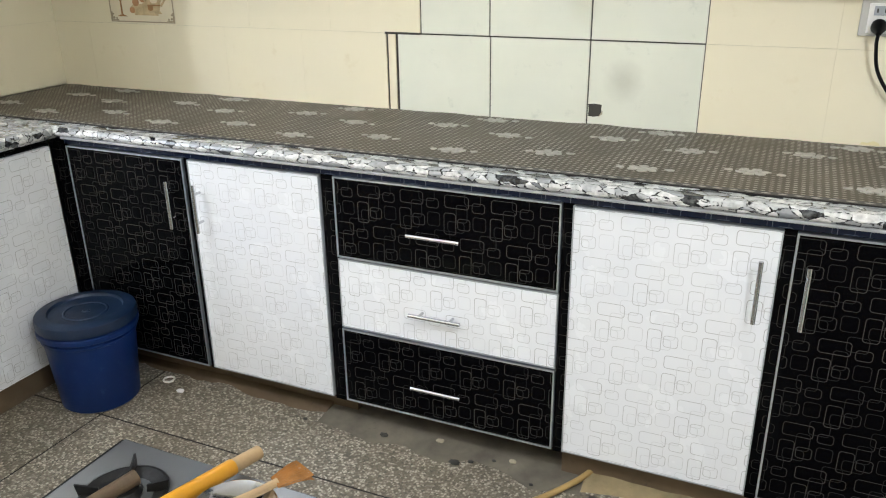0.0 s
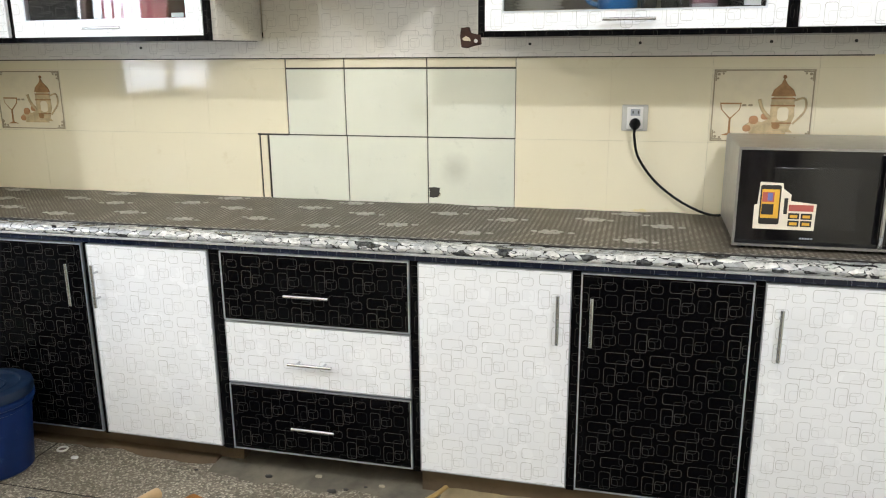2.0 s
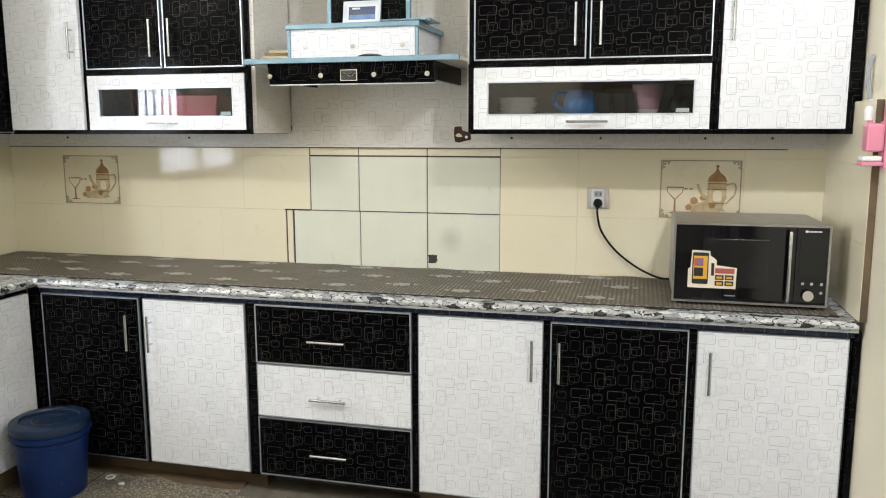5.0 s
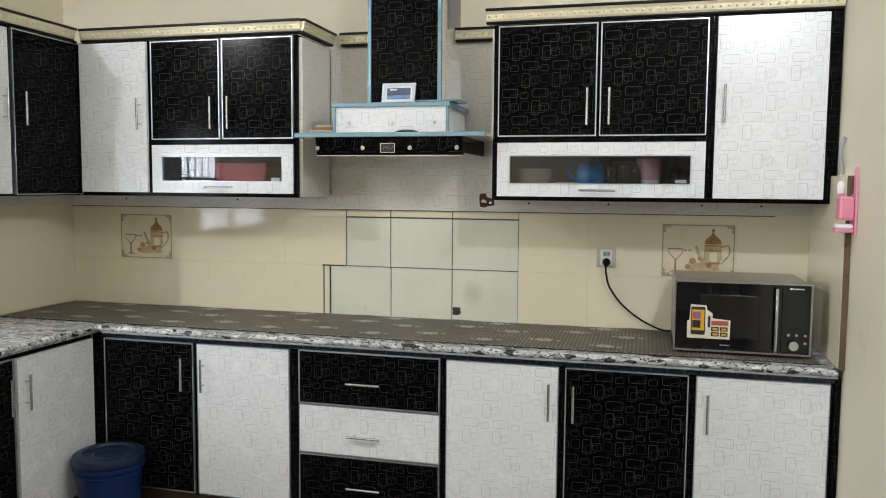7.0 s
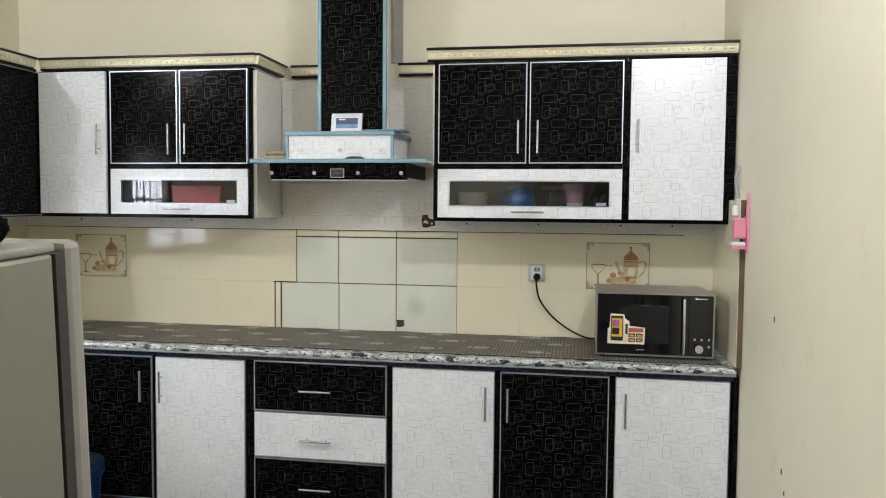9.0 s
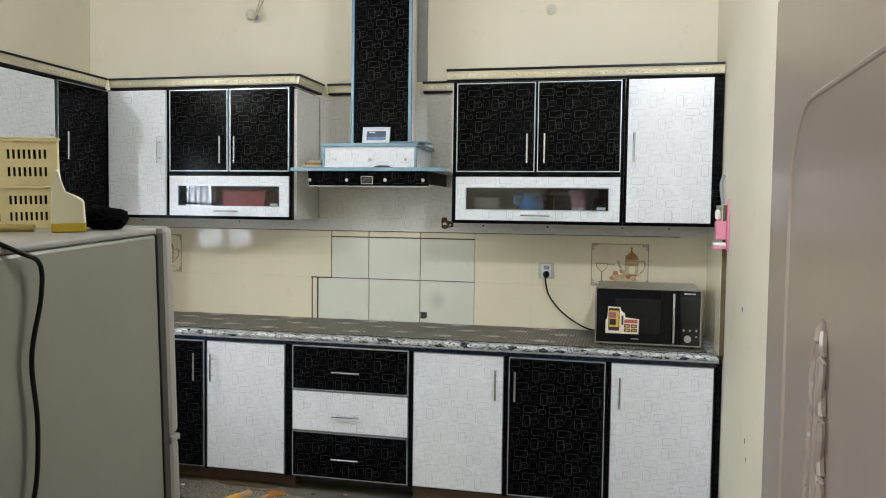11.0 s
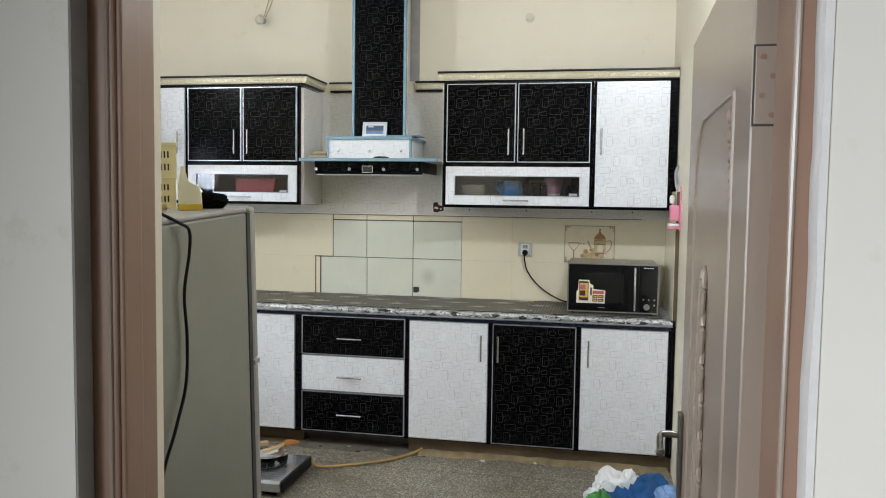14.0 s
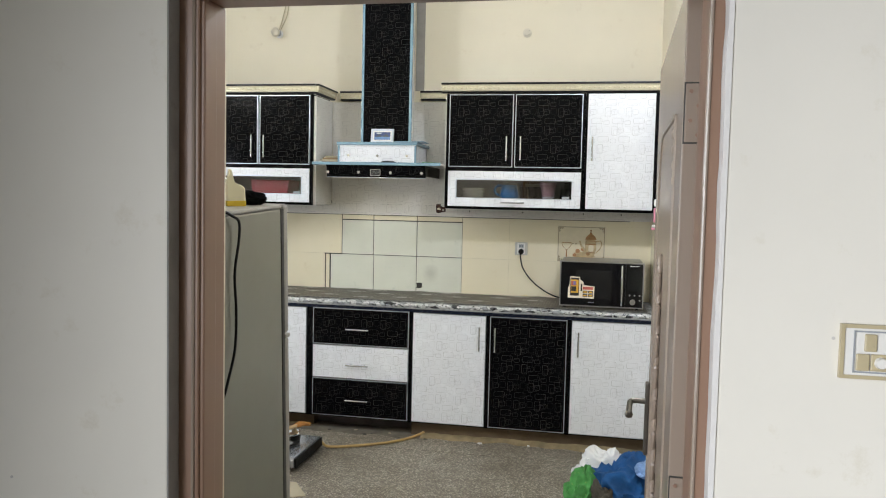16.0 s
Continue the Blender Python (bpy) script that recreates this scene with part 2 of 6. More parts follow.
SKY_PRINT = worn("blue_photo_print", (0.07, 0.10, 0.22), 0.3, 0, 0.3, 30)
LACE = worn("pale_vinyl_print", (0.40, 0.385, 0.345), 0.45, 0, 0.3, 60, 200, 0.2, 0.5, (0.16, 0.14, 0.11))
OIL = mat("yellow_oil", (0.62, 0.45, 0.04), 0.2)
GOLD = worn("embossed_gold", (0.80, 0.74, 0.55), 0.22, 0.4, 0.05, 40, 140, 0.1, 0.5, (0.40, 0.31, 0.16))

GLASS = mat("clear_glass", (0.75, 0.75, 0.75), 0.03)
bsdf(GLASS).inputs["Transmission Weight"].default_value = 1.0
bsdf(GLASS).inputs["IOR"].default_value = 1.45
SMOKED = mat("smoked_glass", (0.66, 0.66, 0.66), 0.02)
bsdf(SMOKED).inputs["Transmission Weight"].default_value = 1.0
bsdf(SMOKED).inputs["IOR"].default_value = 1.5
BOTTLE = mat("milky_bottle_plastic", (0.84, 0.80, 0.60), 0.35)
bsdf(BOTTLE).inputs["Transmission Weight"].default_value = 0.12
TUBE = mat("lit_bulb", (1, 1, 1), 0.4)
bsdf(TUBE).inputs["Emission Color"].default_value = (1, 0.97, 0.9, 1)
bsdf(TUBE).inputs["Emission Strength"].default_value = 9.0


def terrazzo():
    m = mat("terrazzo", (0.25, 0.21, 0.16), 0.45)
    cell = m.node_tree.nodes.new("ShaderNodeTexVoronoi")
    cell.inputs["Scale"].default_value = 150
    geo = node(m, "ShaderNodeNewGeometry")
    link(m, geo.outputs["Position"], cell.inputs["Vector"])
    sep = node(m, "ShaderNodeSeparateXYZ")
    link(m, cell.outputs["Color"], sep.inputs[0])
    chip = ramp(m, sep.outputs[0], [(0.0, (0.085, 0.075, 0.056)), (0.30, (0.165, 0.143, 0.107)), (0.6, (0.275, 0.245, 0.19)), (0.9, (0.56, 0.515, 0.42))])
    small = node(m, "ShaderNodeTexNoise", Scale=320.0, Detail=2.0)
    link(m, geo.outputs["Position"], small.inputs["Vector"])
    gap = ramp(m, cell.outputs["Distance"], [(0.4, 0.0), (0.75, 0.8)])
    c = mix(m, gap, chip, (0.15, 0.125, 0.09))
    stain = node(m, "ShaderNodeTexNoise", Scale=2.2, Detail=6.0, Roughness=0.65)
    link(m, geo.outputs["Position"], stain.inputs["Vector"])
    c = mix(m, ramp(m, stain.outputs[0], [(0.42, 0.0), (0.72, 0.6)]), c, (0.085, 0.066, 0.042))
    link(m, c, bsdf(m).inputs["Base Color"])
    r = node(m, "ShaderNodeMapRange", To_Min=0.32, To_Max=0.65)
    link(m, stain.outputs[0], r.inputs[0])
    link(m, r.outputs[0], bsdf(m).inputs["Roughness"])
    bump(m, small.outputs[0], 0.15, 0.001)
    return m


def chipped_stone():
    """Polished stone of big pale chips in black."""
    m = mat("black_white_stone", (0.3, 0.3, 0.3), 0.18)
    warp = node(m, "ShaderNodeTexNoise", Scale=22.0, Detail=3.0)
    link(m, coords(m), warp.inputs["Vector"])
    shift = vec_node(m, "MULTIPLY_ADD", warp.outputs["Color"], (0.022, 0.016, 0.016), coords(m))
    squash = vec_node(m, "MULTIPLY", shift, (0.55, 1.1, 1.25))
    cell = m.node_tree.nodes.new("ShaderNodeTexVoronoi")
    cell.inputs["Scale"].default_value = 46
    edge = m.node_tree.nodes.new("ShaderNodeTexVoronoi")
    edge.feature = "DISTANCE_TO_EDGE"
    edge.inputs["Scale"].default_value = 46
    for v in (cell, edge):
        link(m, squash, v.inputs["Vector"])
    sep = node(m, "ShaderNodeSeparateXYZ")
    link(m, cell.outputs["Color"], sep.inputs[0])
    chip = ramp(m, sep.outputs[0], [(0.10, (0.010, 0.010, 0.012)), (0.14, (0.30, 0.31, 0.32)), (0.40, (0.50, 0.51, 0.51)), (0.8, (0.74, 0.74, 0.72))])
    veins = ramp(m, noisy(m, 60.0, 5.0), [(0.4, 0.0), (0.7, 0.6)])
    chip = mix(m, veins, chip, (0.17, 0.18, 0.18))
    ragged = math_node(m, "MULTIPLY_ADD", noisy(m, 85.0, 3.0), 0.34, -0.17)
    ragged = math_node(m, "ADD", edge.outputs["Distance"], ragged)
    c = mix(m, ramp(m, ragged, [(-0.0, 0.0), (0.05, 1.0)]), (0.014, 0.013, 0.015), chip)
    link(m, c, bsdf(m).inputs["Base Color"])
    bump(m, ramp(m, edge.outputs["Distance"], [(0.0, 0.0), (0.2, 1.0)]), 0.25, 0.003)
    return m


def dotted_mat():
    """Brown vinyl with rows of small pale raised dots."""
    m = mat("dotted_vinyl", (0.12, 0.10, 0.075), 0.5, 0.0, 0.2)
    p = 0.0165
    d = vec_node(m, "WRAP", coords(m), (p / 2, p / 2, 1), (-p / 2, -p / 2, -1))
    d = vec_node(m, "MULTIPLY", d, (0.75, 1.2, 0))
    d = vec_node(m, "LENGTH", d)
    dot = ramp(m, math_node(m, "MULTIPLY", d, 100.0), [(0.28, 1.0), (0.46, 0.0)])
    fade = ramp(m, noisy(m, 6.0), [(0.36, 0.25), (0.62, 1.0)])
    dot = math_node(m, "MULTIPLY", dot, fade)
    ground = mix(m, ramp(m, noisy(m, 5.0), [(0.3, 0.0), (0.7, 1.0)]), (0.105, 0.087, 0.062), (0.072, 0.060, 0.042))
    link(m, mix(m, dot, ground, (0.44, 0.41, 0.36)), bsdf(m).inputs["Base Color"])
    bump(m, dot, 0.4, 0.0015)
    return m


TERRAZZO, STONE, VINYL = terrazzo(), chipped_stone(), dotted_mat()

# ---- builders ----
BASE = {}


def thing(name, at, label, category, group="", kind=""):
    ob = new(name)
    ob.location = at
    ob.empty_display_size = 0.05
    BASE[ob.name] = Vector(at)
    return tagged(ob, label, category, group, kind)


def mesh_of(name, bm, material, origin, smooth=False, angle=40):
    bmesh.ops.recalc_face_normals(bm, faces=bm.faces)
    me = bpy.data.meshes.new(name)
    for v in bm.verts:
        v.co -= origin
    bm.to_mesh(me)
    bm.free()
    me.materials.append(material)
    if smooth:
        me.polygons.foreach_set("use_smooth", [True] * len(me.polygons))
        me.set_sharp_from_angle(angle=radians(75 if "garment" in name or "cloth" in name else 40))
    return me


def part(name, bm, material, parent, label="", smooth=False):
    """One mesh, given in the room's metres, as a part of a thing or of a part."""
    origin = BASE[parent.name]
    ob = new(name, mesh_of(name, bm, material, origin, smooth))
    ob.parent = parent
    BASE[ob.name] = origin
    return tagged(ob, label)


def single(name, bm, material, label, category, at=(0, 0, 0), kind="", group="", smooth=False):
    """A thing that is one mesh."""
    ob = new(name, mesh_of(name, bm, material, Vector(at), smooth))
    ob.location = at
    BASE[ob.name] = Vector(at)
    return tagged(ob, label, category, group, kind)


def box(x0, x1, y0, y1, z0, z1, bevel=0.0, bm=None, segments=2):
    add = bmesh.new()
    bmesh.ops.create_cube(add, size=1.0)
    for v in add.verts:
        v.co = Vector(((x0 + x1) / 2 + v.co.x * (x1 - x0), (y0 + y1) / 2 + v.co.y * (y1 - y0), (z0 + z1) / 2 + v.co.z * (z1 - z0)))
    if bevel:
        bmesh.ops.bevel(add, geom=list(add.edges), offset=bevel, segments=segments, affect="EDGES", profile=0.5)
    return joined(bm, add)


def joined(bm, add):
    if bm is None:
        return add
    me = bpy.data.meshes.new("tmp")
    add.to_mesh(me)
    add.free()
    bm.from_mesh(me)
    bpy.data.meshes.remove(me)
    return bm


def rod(p0, p1, r, bm=None, sides=12, r1=None):
    p0, p1 = Vector(p0), Vector(p1)
    add = bmesh.new()
    bmesh.ops.create_cone(add, cap_ends=True, segments=sides, radius1=r, radius2=r if r1 is None else r1, depth=(p1 - p0).length)
    m = Matrix.Translation((p0 + p1) / 2) @ (p1 - p0).to_track_quat("Z", "Y").to_matrix().to_4x4()
    bmesh.ops.transform(add, matrix=m, verts=add.verts)
    return joined(bm, add)


def lathe(profile, at, bm=None, sides=28):
    """A turned body round the upright axis: profile of (radius, height)."""
    add = bmesh.new()
    rings = []
    for r, z in profile:
        if r < 1e-5:
            rings.append([add.verts.new((at[0], at[1], at[2] + z))])
        else:
            rings.append([add.verts.new((at[0] + r * math.cos(a), at[1] + r * math.sin(a), at[2] + z)) for a in [math.tau * i / sides for i in range(sides)]])
    for a, b in zip(rings, rings[1:]):
        if len(a) == 1 and len(b) == 1:
            continue
        for i in range(sides):
            j = (i + 1) % sides
            q = ([a[0]] if len(a) == 1 else [a[i], a[j]]) + ([b[0]] if len(b) == 1 else [b[j], b[i]])
            add.faces.new(q)
    return joined(bm, add)


def spline(points, steps=8):
    pts = [Vector(p) for p in points]
    ext = [pts[0] * 2 - pts[1]] + pts + [pts[-1] * 2 - pts[-2]]
    out = []
    for a, b, c, d in zip(ext, ext[1:], ext[2:], ext[3:]):
        for i in range(steps):
            t = i / steps
            out.append(0.5 * ((2 * b) + (c - a) * t + (2 * a - 5 * b + 4 * c - d) * t * t + (3 * b - a - 3 * c + d) * t ** 3))
    return out + [pts[-1]]


def tube(points, r, bm=None, sides=8, steps=8):
    path = spline(points, steps)
    add = bmesh.new()
    up = Vector((0.13, 0.21, 1)).normalized()
    rings = []
    for i, p in enumerate(path):
        t = (path[min(i + 1, len(path) - 1)] - path[max(i - 1, 0)]).normalized()
        u = t.cross(up)
        u = u.normalized() if u.length > 1e-4 else Vector((1, 0, 0))
        w = t.cross(u).normalized()
        rings.append([add.verts.new(p + (u * math.cos(a) + w * math.sin(a)) * r) for a in [math.tau * k / sides for k in range(sides)]])
    for a, b in zip(rings, rings[1:]):
        for i in range(sides):
            add.faces.new((a[i], a[(i + 1) % sides], b[(i + 1) % sides], b[i]))
    add.faces.new(rings[0])
    add.faces.new(rings[-1][::-1])
    return joined(bm, add)


def prism(outline, axis, a, b, bm=None, bevel=0.0):
    """An outline of (u, v), drawn along x, y or z from a to b. axis y: u is x, v is z; axis x: u is y, v is z; axis z: u is x, v is y."""
    put = {"y": lambda u, v, w: (u, w, v), "x": lambda u, v, w: (w, u, v), "z": lambda u, v, w: (u, v, w)}[axis]
    add = bmesh.new()
    lo = [add.verts.new(put(u, v, a)) for u, v in outline]
    hi = [add.verts.new(put(u, v, b)) for u, v in outline]
    add.faces.new(lo)
    add.faces.new(hi[::-1])
    for i in range(len(lo)):
        j = (i + 1) % len(lo)
        add.faces.new((lo[i], lo[j], hi[j], hi[i]))
    if bevel:
        bmesh.ops.bevel(add, geom=list(add.edges), offset=bevel, segments=1, affect="EDGES")
    return joined(bm, add)


def ring_frame(x0, x1, z0, z1, wide, y0, y1, bm=None):
    """Four bars round an upright rectangle that faces along y."""
    bm = box(x0, x1, y0, y1, z1 - wide, z1, 0, bm)
    bm = box(x0, x1, y0, y1, z0, z0 + wide, 0, bm)
    bm = box(x0, x0 + wide, y0, y1, z0 + wide, z1 - wide, 0, bm)
    return box(x1 - wide, x1, y0, y1, z0 + wide, z1 - wide, 0, bm)


def rounded(w, h, r, cx=0.0, cz=0.0, n=4):
    pts = []
    for sx, sz, a0 in ((1, 1, 0), (-1, 1, 90), (-1, -1, 180), (1, -1, 270)):
        for k in range(n + 1):
            a = radians(a0 + 90 * k / n)
            pts.append((cx + sx * (w / 2 - r) + r * math.cos(a), cz + sz * (h / 2 - r) + r * math.sin(a)))
    return pts

# ---- the room ----
BACK, LEFT, RIGHT, FRONT, HALL = 2.5, -1.31, 2.507, -1.27, -1.515
TOP = 3.15
DOOR_L, DOOR_R, DOOR_H = 1.303, 2.340, 1.985
WIN_Y0, WIN_Y1, WIN_Z0, WIN_Z1 = 0.06, 1.24, 1.15, 1.98

single("wall_back", box(LEFT - 0.25, RIGHT + 0.25, BACK + 0.012, BACK + 0.25, 0, TOP), CREAM_WALL, "cream painted kitchen wall above a tiled strip", "wall", kind="structure")
bm = box(LEFT - 0.28, LEFT - 0.04, FRONT, WIN_Y0, 0, TOP)
bm = box(LEFT - 0.28, LEFT - 0.04, WIN_Y1, BACK + 0.012, 0, TOP, 0, bm)
bm = box(LEFT - 0.28, LEFT - 0.04, WIN_Y0, WIN_Y1, 0, WIN_Z0, 0, bm)
bm = box(LEFT - 0.28, LEFT - 0.04, WIN_Y0, WIN_Y1, WIN_Z1, TOP, 0, bm)
single("wall_left", bm, CREAM_WALL, "cream painted kitchen wall with a barred window", "wall", kind="structure")
single("wall_right", box(RIGHT, RIGHT + 0.25, FRONT, BACK + 0.012, 0, TOP), CREAM_WALL, "plain cream painted kitchen wall", "wall", kind="structure")
# wall between kitchen and hall: kitchen skin and hall skin
for name, y0, y1, m, label in (("wall_doorway_kitchen_side", -1.39, FRONT, CREAM_WALL, "cream painted wall round the kitchen doorway"),
                               ("wall_doorway_hall_side", HALL, -1.39, HALL_WALL, "off-white painted hall wall round the doorway")):
    bm = box(-3.2, DOOR_L, y0, y1, 0, TOP)
    bm = box(DOOR_R, 4.4, y0, y1, 0, TOP, 0, bm)
    bm = box(DOOR_L, DOOR_R, y0, y1, DOOR_H, TOP, 0, bm)
    single(name, bm, m, label, "wall", kind="structure")
# hall behind the camera; the back opening is added for the hall lamp
bm = box(-3.2, -0.4, -5.2, -5.0, 0, TOP)
bm = box(1.0, 4.6, -5.2, -5.0, 0, TOP, 0, bm)
bm = box(-0.4, 1.0, -5.2, -5.0, 0, 0.50, 0, bm)
bm = box(-0.4, 1.0, -5.2, -5.0, 2.50, TOP, 0, bm)
single("wall_hall_back", bm, HALL_WALL, "off-white painted hall wall with an added opening, out of view", "wall", kind="structure")
single("wall_hall_left", box(-3.4, -3.2, -5.2, HALL, 0, TOP), HALL_WALL, "off-white painted hall wall", "wall", kind="structure")
single("wall_hall_right", box(4.4, 4.6, -4.999, HALL, 0, TOP), HALL_WALL, "off-white painted hall wall", "wall", kind="structure")
single("ceiling", box(-3.4, 4.6, -5.2, BACK + 0.25, TOP, TOP + 0.15), CEIL, "plain white painted ceiling", "ceiling", kind="structure")
floor = thing("floor", (0.5, 0, 0), "grey-brown speckled terrazzo floor in large slabs", "floor", kind="structure")
part("bed", box(-3.4, 4.6, -5.2, BACK + 0.25, -0.15, -0.002), worn("black_floor_joint", (0.018, 0.015, 0.012), 0.8), floor, "dark joints between the slabs")

# wall tiles over the worktop
JZ = (0.862, 1.117, 1.365, 1.415)
dado = thing("wall_tiling", (0.6, BACK, 0.86), "glossy cream wall tiles with a patch of newer pale tiles", "tiling", kind="structure")
part("joint_bed", box(0.186, 1.2015, BACK + 0.004, BACK + 0.0118, 0.80, 1.50), GROUT, dado, "black joints")
part("joint_bed", box(LEFT, 0.1855, BACK + 0.004, BACK + 0.0118, 0.80, 1.50), LIGHT_GROUT, dado, "cream joints")
part("joint_bed", box(1.202, RIGHT, BACK + 0.004, BACK + 0.0118, 0.80, 1.50), LIGHT_GROUT, dado, "cream joints")


def tile(x0, x1, z0, z1, m, gap=0.0015, tilt=0.0):
    bm = box(x0 + gap, x1 - gap, BACK - 0.002, BACK + 0.0045, z0 + gap, z1 - gap, 0.0008 if gap > 0.001 else 0.00025, None, 1)
    for v in bm.verts:
        v.co.y += tilt * (v.co.x - x0)
    return part("tile", bm, m, dado)


lower = [-1.31, -1.13, -0.80, -0.47, -0.14, 0.190]
upper = [-1.31, -1.005, -0.69, -0.355, -0.02, 0.315]
right = [1.2, 1.53, 1.859, 2.187, 2.507]
for xs, z0, z1 in ((lower, JZ[0], JZ[1]), (upper, JZ[1], JZ[2]), (upper, JZ[2], JZ[3]), (right, JZ[0], JZ[1]), (right, JZ[1], JZ[2]), (right, JZ[2], JZ[3])):
    for a, b in zip(xs, xs[1:]):
        tile(a, b, z0, z1, TILE, 0.0002)
part("joint", box(0.186, 0.3165, BACK - 0.0025, BACK + 0.004, 1.1135, 1.1205), GROUT, dado, "wide black joint")
tile(0.196, 0.226, JZ[0], JZ[1] - 0.002, TILE, 0.0015)
for a, b in ((0.232, 0.557), (0.557, 0.873), (0.873, 1.2)):
    tile(a, b, JZ[0], JZ[1], PALE_TILE, 0.0022)
for a, b in ((0.318, 0.554), (0.554, 0.873), (0.873, 1.2)):
    tile(a, b, JZ[1], JZ[2], PALE_TILE, 0.0022)
    tile(a, b, JZ[2] + 0.002, JZ[3], TILE, 0.0024)
for y0, y1, k in ((2.17, 2.498, 0), (1.875, 2.17, 1)):
    for z0, z1 in ((0.868, 1.117), (1.117, 1.365), (1.365, 1.575)):
        part("tile", box(RIGHT - 0.024, RIGHT - 0.001, y0 + 0.0001, y1 - 0.0001, z0 + 0.0001, z1 - 0.0001, 0.0003, None, 1), TILE, dado)
for y0, y1 in ((2.17, 2.504), (1.84, 2.17), (1.51, 1.84), (1.20, 1.51)):
    for z0, z1 in ((0.868, 1.117), (1.117, 1.365), (1.365, 1.415)):
        part("tile", box(LEFT - 0.035, LEFT, y0 + 0.0001, y1 - 0.0001, z0 + 0.0001, z1 - 0.0001, 0.0003, None, 1), TILE, dado)
part("tile_edge", box(RIGHT - 0.022, RIGHT - 0.001, 1.869, 1.8745, 0.868, 1.574), PLINTH, dado, "raw brown tile edge")
# hole broken in the pale tile
part("hole", prism([(0.877, 0.893), (0.879, 0.912), (0.876, 0.929), (0.895, 0.931), (0.918, 0.929), (0.916, 0.915), (0.919, 0.905), (0.910, 0.894), (0.893, 0.891)], "y", BACK - 0.0032, BACK + 0.002), GROUT, dado, "square hole broken through the tile")
part("broken_edge", prism([(0.908, 0.891), (0.920, 0.900), (0.922, 0.911), (0.917, 0.906), (0.911, 0.8955)], "y", BACK - 0.0042, BACK - 0.0022), CARD, dado, "pale broken edge")
part("chip", prism([(1.622, 0.869), (1.628, 0.877), (1.641, 0.875), (1.655, 0.881), (1.668, 0.876), (1.672, 0.869)], "y", BACK - 0.003, BACK - 0.0015), CREAM_PLASTIC, dado, "chipped yellowish tile edge")


def picture_tile(x0, label):
    """Tile printed with a coffee pot, a goblet and fruit inside a thin line."""
    t = thing("picture_tile", (x0 + 0.16, BACK - 0.003, 1.117), label, "decorative tile", "printed picture tiles")
    y1 = BACK - 0.0022
    y0 = y1 - 0.0012
    part("glaze", box(x0 + 0.003, x0 + 0.322, y0 + 0.0007, y1, 1.120, 1.362), DECAL_PALE, t)
    part("line", ring_frame(x0 + 0.006, x0 + 0.318, 1.123, 1.359, 0.004, y0 - 0.0006, y1), DECAL_LINE, t, "thin brown border line")
    for sx, sz in ((0.025, 1.340), (0.300, 1.340), (0.025, 1.142), (0.300, 1.142)):
        kx, kz = (1 if sx < 0.1 else -1), (1 if sz < 1.2 else -1)
        bm = box(*sorted((x0 + sx - kx * 0.014, x0 + sx + kx * 0.018)), y0 - 0.0008, y1, *sorted((sz - kz * 0.014, sz - kz * 0.010)))
        bm = box(*sorted((x0 + sx - kx * 0.014, x0 + sx - kx * 0.010)), y0 - 0.0008, y1, *sorted((sz - kz * 0.010, sz + kz * 0.018)), 0, bm)
        for dx, dz, r in ((-0.004, -0.004, 0.009), (0.010, -0.006, 0.007), (-0.006, 0.010, 0.007)):
            bm = prism(rounded(r, r, r * 0.45, x0 + sx + kx * dx, sz + kz * dz), "y", y0 - 0.0008, y1, bm)
        part("corner_ornament", bm, DECAL_LINE, t)
    px, pz = x0 + 0.225, 1.155
    pot = [(-0.035, 0.0), (-0.022, 0.012), (-0.036, 0.055), (-0.034, 0.11), (-0.026, 0.118), (0.030, 0.118), (0.036, 0.11), (0.040, 0.055), (0.026, 0.012), (0.038, 0.0)]
    part("pot", prism([(px + u, pz + v) for u, v in pot], "y", y0 - 0.001, y1), DECAL_TAN, t, "tan coffee pot")
    for bz, bw in ((0.028, 0.058), (0.085, 0.072), (0.108, 0.070)):
        part("pot_band", box(px - bw / 2, px + bw / 2 + 0.003, y0 - 0.0016, y1, pz + bz, pz + bz + 0.005), DECAL_BROWN, t, "brown band")
    lid = [(-0.036, 0.118), (-0.030, 0.138), (-0.008, 0.158), (0.0, 0.178), (0.010, 0.158), (0.032, 0.138), (0.040, 0.118)]
    part("pot_lid", prism([(px + u, pz + v) for u, v in lid], "y", y0 - 0.0012, y1), DECAL_BROWN, t, "russet domed lid")
    part("pot_handle", tube([(px + 0.036, y0, pz + 0.105), (px + 0.068, y0, pz + 0.110), (px + 0.070, y0, pz + 0.07), (px + 0.036, y0, pz + 0.028)], 0.0035), DECAL_TAN, t)
    part("pot_spout", tube([(px - 0.034, y0, pz + 0.045), (px - 0.060, y0, pz + 0.075), (px - 0.072, y0, pz + 0.108)], 0.006), DECAL_TAN, t)
    bowl = [(-0.095, 0.0), (-0.110, 0.03), (-0.085, 0.048), (-0.06, 0.038), (-0.03, 0.055), (0.0, 0.03), (0.02, 0.0)]
    part("fruit", prism([(px + u, pz + v - 0.006) for u, v in bowl], "y", y0 - 0.0014, y1), DECAL_TAN, t, "heap of tan fruit")
    part("apple", prism(rounded(0.030, 0.028, 0.0135, px - 0.085, pz + 0.04), "y", y0 - 0.0016, y1), DECAL_RED, t, "russet apple")
    part("pot_shine", prism(rounded(0.034, 0.044, 0.012, px + 0.004, pz + 0.060), "y", y0 - 0.0015, y1), DECAL_PALE, t, "ivory belly of the pot")
